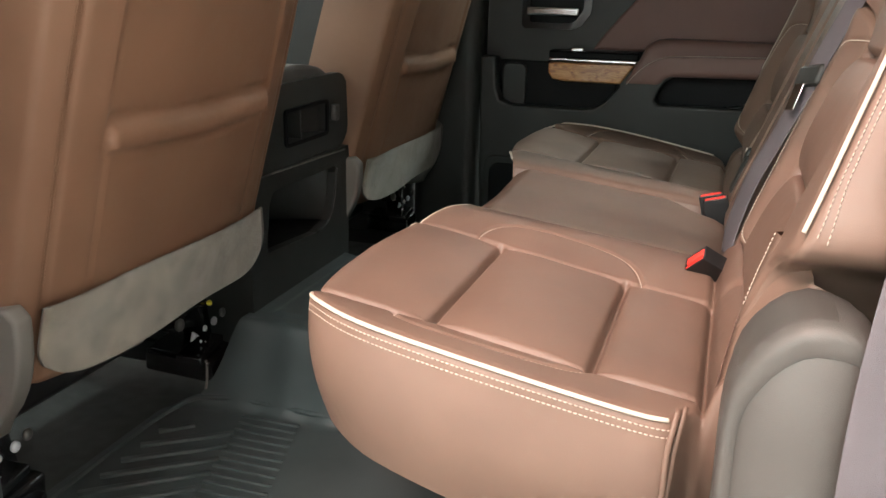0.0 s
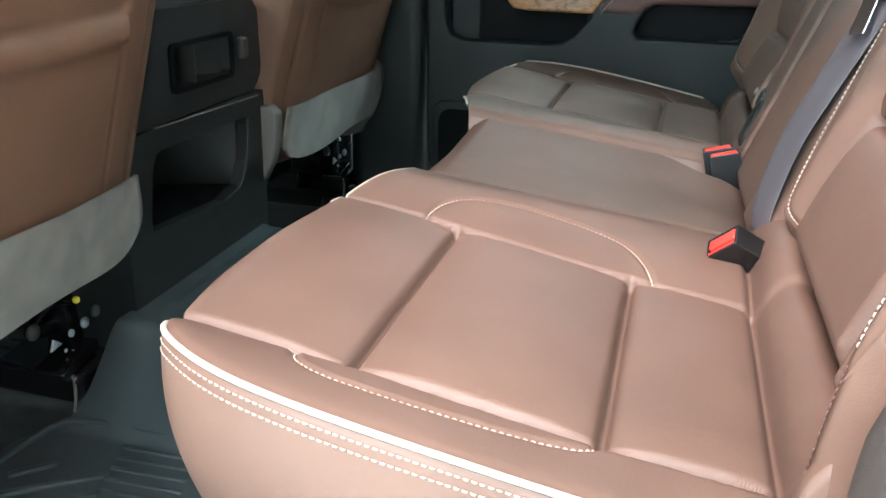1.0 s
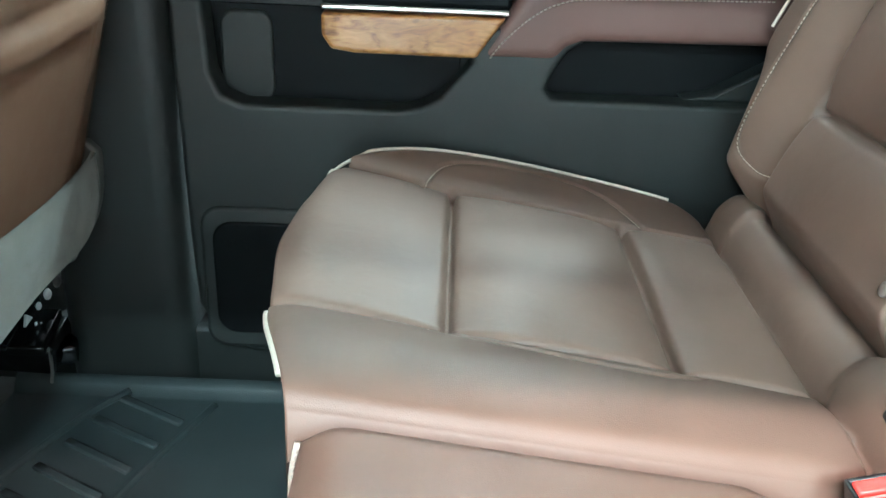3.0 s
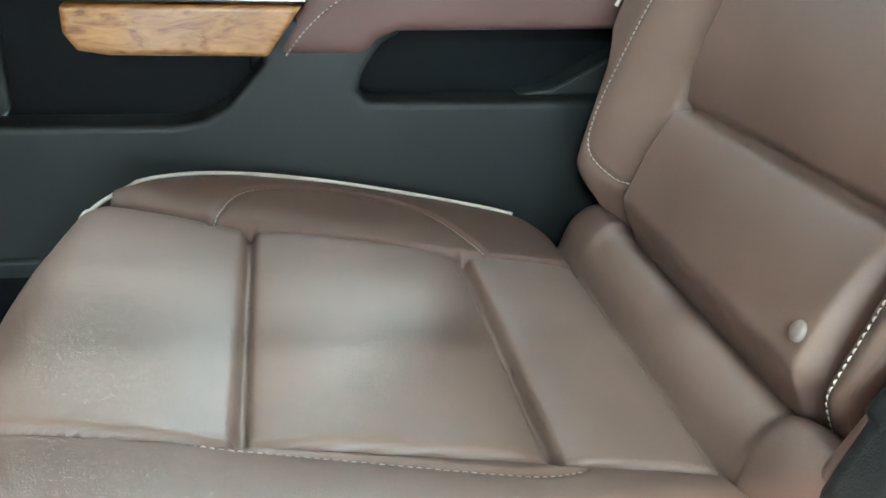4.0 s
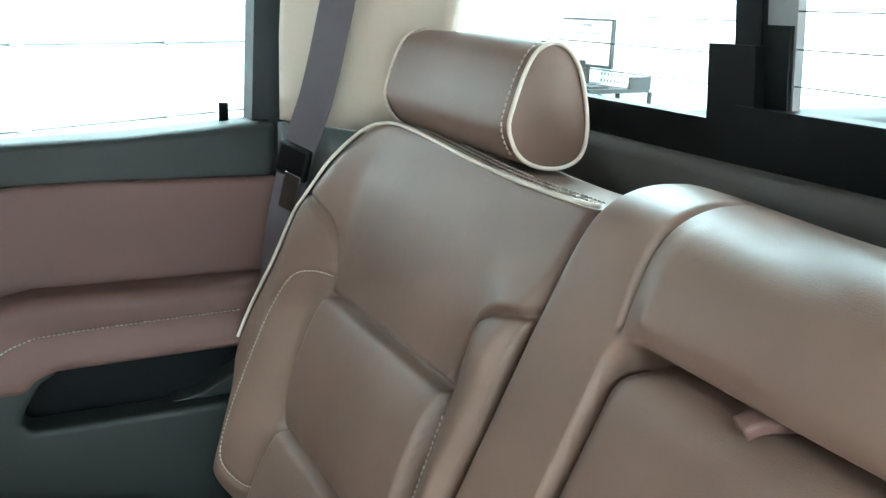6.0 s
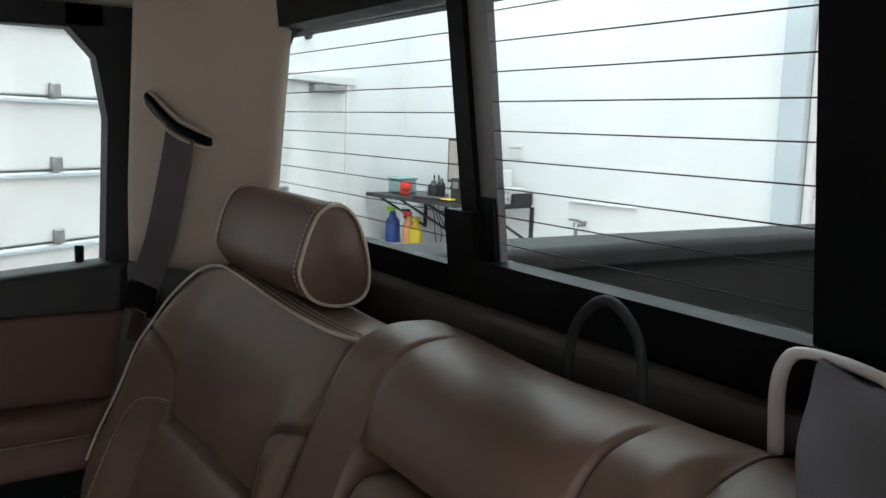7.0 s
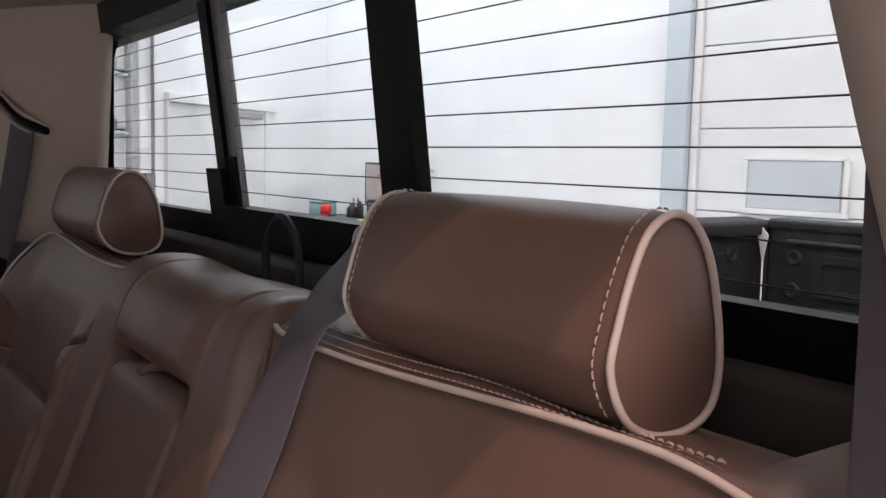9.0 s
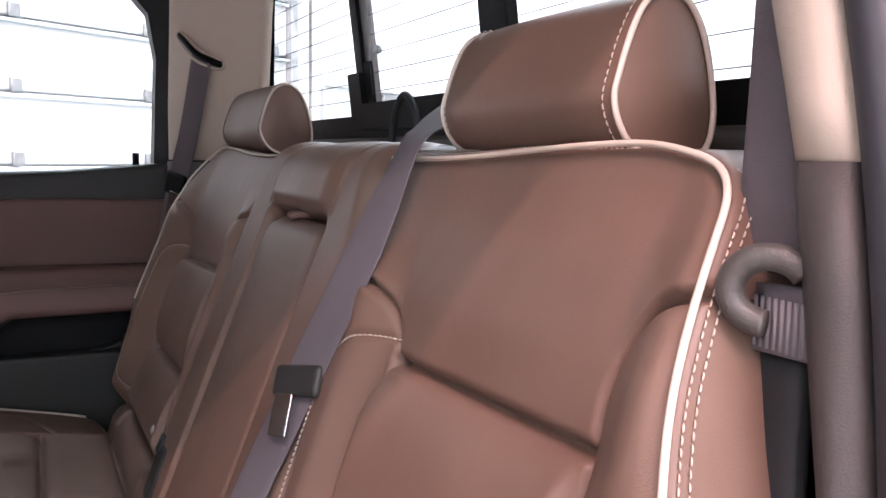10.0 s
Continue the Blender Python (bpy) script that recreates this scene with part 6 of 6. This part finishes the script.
win = bench_box("window", -2.97, -2.46, 0.035, 0.05, 0.82, 1.085, GLASS_DARK, gd, 0.03, "grey window pane")
bench_box("window_frame", -3.00, -2.43, 0.035, 0.055, 1.085, 1.105, DOOR_PAINT, win, 0.004)
bench_box("window_frame", -3.02, -2.41, 0.035, 0.065, 0.79, 0.82, DOOR_PAINT, win, 0.004)
for u in (-3.0, -2.445):
    bench_box("window_frame", u - 0.015, u + 0.015, 0.035, 0.055, 0.82, 1.085, DOOR_PAINT, win, 0.004)


def bench():
    ob = thing("wall_bench", on_bench_wall(0.6, 0.28, 0.3), "black folding wall bench on triangular brackets", "bench")
    bench_box("top", 0.0, 1.32, 0.02, 0.58, 0.535, 0.565, BLACK_METAL, ob, 0.006)
    bench_box("upstand", -0.01, 0.01, 0.02, 0.22, 0.555, 0.645, BLACK_METAL, ob, 0.004)
    for u in (0.0, 0.31, 0.65, 0.97, 1.25):
        br = bench_box("bracket", u - 0.012, u + 0.012, 0.0, 0.025, 0.26, 0.54, BLACK_METAL, ob, 0.003)
        rod("brace", on_bench_wall(u, 0.02, 0.275), on_bench_wall(u, 0.50, 0.535), 0.010, BLACK_METAL, br)
    return ob


bench()

mon = thing("monitor", on_bench_wall(0.36, 0.3, 0.565), "black framed computer monitor showing a document, on the bench", "monitor")
bench_box("frame", 0.10, 0.62, 0.285, 0.315, 0.69, 1.02, BLACK_METAL, mon, 0.006)
scr = material("lit_screen", (0.42, 0.36, 0.34), 0.3, vary=0.05, scale=3)
bench_box("screen", 0.118, 0.602, 0.3152, 0.318, 0.71, 1.003, scr, mon, 0)
for u0, u1, z0, z1 in ((0.30, 0.40, 0.965, 0.982), (0.24, 0.46, 0.915, 0.924), (0.25, 0.45, 0.893, 0.900), (0.30, 0.42, 0.872, 0.878)):
    bench_box("text_bar", u0, u1, 0.3182, 0.3195, z0, z1, INK, mon, 0)
bench_box("picture_bar", 0.27, 0.46, 0.3182, 0.3195, 0.76, 0.855, material("tan_print", (0.5, 0.4, 0.3), 0.7), mon, 0)
bench_box("stand", 0.30, 0.42, 0.24, 0.40, 0.566, 0.575, BLACK_METAL, mon, 0.003)
bench_box("neck", 0.34, 0.38, 0.27, 0.29, 0.57, 0.72, BLACK_METAL, mon, 0.003)

sign = thing("wall_sign", on_bench_wall(0.21, 0.005, 0.935), "small white notice on the wall", "sign")
bench_box("sheet", 0.125, 0.295, 0.0, 0.006, 0.885, 0.985, PAPER, sign, 0.001)
txt = bpy.data.curves.new("notice_text", "FONT")
txt.body, txt.size, txt.align_x, txt.extrude = "ATTENTION", 0.022, "CENTER", 0.0004
t_ob = new("notice_text", txt)
t_ob.data.materials.append(INK)
t_ob.parent = sign
t_ob.matrix_parent_inverse = sign.matrix_basis.inverted()
t_ob.matrix_basis = Matrix.Translation(on_bench_wall(0.21, 0.008, 0.957)) @ pose(0, 0, 0, 90, 0, -82.0)
for z in (0.935, 0.92, 0.905):
    bench_box("text_bar", 0.15, 0.27, 0.006, 0.0075, z, z + 0.005, COLUMN_PAINT, sign, 0)


def crate(u0, u1, o0, o1, z0, z1, label):
    ob = thing("basket", on_bench_wall((u0 + u1) / 2, (o0 + o1) / 2, z0), label, "basket", "baskets on the bench")
    bench_box("shell", u0, u1, o0, o1, z0, z1, WHITE_PLASTIC, ob, 0.006)
    n = max(3, int((u1 - u0) / 0.03))
    for i in range(n):
        for k in range(2):
            u = u0 + (i + 0.5) * (u1 - u0) / n
            z = z0 + (0.3 + 0.4 * k) * (z1 - z0)
            bench_box("hole", u - 0.006, u + 0.006, o1, o1 + 0.001, z - 0.010, z + 0.010, INK, ob, 0)
    return ob


crate(0.05, 0.31, 0.05, 0.2, 0.566, 0.68, "white perforated plastic basket on the bench")
crate(0.18, 0.33, 0.05, 0.2, 0.682, 0.80, "white perforated plastic basket on another basket")


def canister(name, u, o, z0, r, h, mat, label, cap=None, spray=False):
    ob = thing(name, on_bench_wall(u, o, z0), label, name.replace("_", " "))
    c = on_bench_wall(u, o, 0)
    prof = [(0.0, 0.0), (0.95, 0.0), (1.0, 0.04), (1.0, 0.62), (0.9, 0.72), (0.45, 0.84), (0.4, 1.0), (0.0, 1.0)]
    a = np.linspace(0, 2 * math.pi, 18, endpoint=False)
    P = np.array([[(c.x + r * q * math.cos(t), c.y + r * q * math.sin(t), z0 + h * zz) for t in a] for q, zz in prof])
    v, f = grid(P, True)
    part("body", mesh("body", v, [g[::-1] for g in f]), mat, ob)
    if cap is not None:
        if spray:
            hd = bench_box("trigger_head", u - 0.02, u + 0.07, o - 0.015, o + 0.015, z0 + h, z0 + h + 0.035, cap, ob, 0.006)
            bench_box("trigger", u + 0.035, u + 0.045, o - 0.008, o + 0.008, z0 + h - 0.05, z0 + h, cap, hd, 0.003)
        else:
            bench_box("cap", u - r * 0.5, u + r * 0.5, o - r * 0.5, o + r * 0.5, z0 + h, z0 + h + 0.03, cap, ob, 0.008)
    return ob


# clutter on the bench
canister("pen_cup", 0.80, 0.30, 0.566, 0.045, 0.12, BLACK_METAL, "black pen cup on the bench")
canister("bottle", 0.47, 0.40, 0.566, 0.016, 0.075, WHITE_PLASTIC, "small white bottle on the bench", BLACK_METAL)
for u in (0.93, 0.99):
    canister("bottle", u, 0.14, 0.566, 0.012, 0.125, BLACK_METAL, "thin black bottle at the back of the bench", BLACK_METAL)
canister("marker_cup", 0.75, 0.26, 0.566, 0.03, 0.14, BLACK_METAL, "narrow black cup with pens on the bench")
sp = thing("loudspeaker", on_bench_wall(0.30, 0.44, 0.566), "small black loudspeaker on the bench", "loudspeaker")
bench_box("case", 0.25, 0.36, 0.40, 0.50, 0.566, 0.74, BLACK_METAL, sp, 0.008)
bench_box("cone", 0.275, 0.335, 0.50, 0.503, 0.655, 0.715, STEEL, sp, 0.001)
kb = thing("keyboard", on_bench_wall(0.55, 0.5, 0.566), "black keyboard on the bench", "keyboard")
bench_box("case", 0.40, 0.74, 0.44, 0.56, 0.566, 0.586, BLACK_METAL, kb, 0.005)
fd = thing("folder", on_bench_wall(0.2, 0.45, 0.566), "black folder on the bench", "folder")
bench_box("cover", 0.05, 0.30, 0.36, 0.54, 0.566, 0.578, BLACK_METAL, fd, 0.003)
pd = thing("notepad", on_bench_wall(0.3, 0.52, 0.579), "yellow notepad on the bench", "notepad")
bench_box("sheets", 0.30, 0.40, 0.49, 0.56, 0.579, 0.589, YELLOW, pd, 0.002)
tub = thing("storage_tub", on_bench_wall(1.12, 0.3, 0.566), "pale teal plastic tub on the bench", "tub")
bench_box("body", 1.07, 1.24, 0.25, 0.42, 0.566, 0.675, TEAL, tub, 0.02)
bench_box("lid", 1.065, 1.245, 0.245, 0.425, 0.675, 0.695, TEAL, tub, 0.008)
rc = thing("scoop", on_bench_wall(0.93, 0.45, 0.566), "red plastic scoop on the bench", "scoop")
bench_box("bowl", 0.93, 1.03, 0.40, 0.46, 0.60, 0.67, RED, rc, 0.02)
bench_box("handle", 0.95, 1.05, 0.41, 0.44, 0.566, 0.61, RED, rc, 0.01)
# low shelf with bottles under the bench
sh = thing("low_shelf", on_bench_wall(1.0, 0.35, 0.1), "white low shelf under the bench", "shelf")
bench_box("board", 0.66, 1.40, 0.15, 0.55, 0.12, 0.16, WHITE_PLASTIC, sh, 0.008)
for u in (0.70, 1.36):
    bench_box("leg", u - 0.02, u + 0.02, 0.2, 0.5, GROUND, 0.12, WHITE_PLASTIC, sh, 0.006)
canister("spray_bottle", 1.24, 0.36, 0.16, 0.06, 0.25, BLUE, "blue spray bottle with a green head on the low shelf", GREEN, True)
canister("spray_bottle", 1.02, 0.36, 0.16, 0.05, 0.23, ORANGE, "orange spray bottle with a red head on the low shelf", RED, True)
canister("spray_bottle", 1.12, 0.30, 0.16, 0.045, 0.24, WHITE_PLASTIC, "white spray bottle with a black head on the low shelf", BLACK_METAL, True)
canister("jug", 0.93, 0.36, 0.16, 0.055, 0.20, YELLOW, "yellow jug on the low shelf", YELLOW)
# cables under the bench
for k, (u, dz) in enumerate(((0.80, 0.0), (0.86, 0.05), (0.92, 0.02))):
    cb = thing("cable", on_bench_wall(u, 0.2, 0.3), "thin black cable hanging under the bench", "cable", "cables under the bench")
    pts = [on_bench_wall(u + 0.03 * math.sin(2.2 * q + k), 0.25 - 0.04 * q, 0.54 - 0.13 * q) for q in range(5)]
    part("cord", mesh("cord", *tube(smooth_line([tuple(q) for q in pts], 30), 0.004, 6)), BLACK_METAL, cb)
fc = thing("tap", on_bench_wall(-0.53, 0.05, 0.46), "small steel water tap on the white wall", "tap")
rod("pipe", on_bench_wall(-0.50, 0.0, 0.47), on_bench_wall(-0.50, 0.10, 0.47), 0.018, STEEL, fc, 12)
rod("spout", on_bench_wall(-0.50, 0.09, 0.475), on_bench_wall(-0.53, 0.12, 0.40), 0.014, STEEL, fc, 10)
rod("handle", on_bench_wall(-0.58, 0.07, 0.495), on_bench_wall(-0.42, 0.07, 0.495), 0.009, STEEL, fc, 8)
rl = thing("wall_ledge", on_bench_wall(-0.55, 0.01, 0.62), "thin white ledge on the wall", "ledge")
bench_box("strip", -0.95, -0.35, 0.0, 0.02, 0.612, 0.622, WHITE_PLASTIC, rl, 0.003)
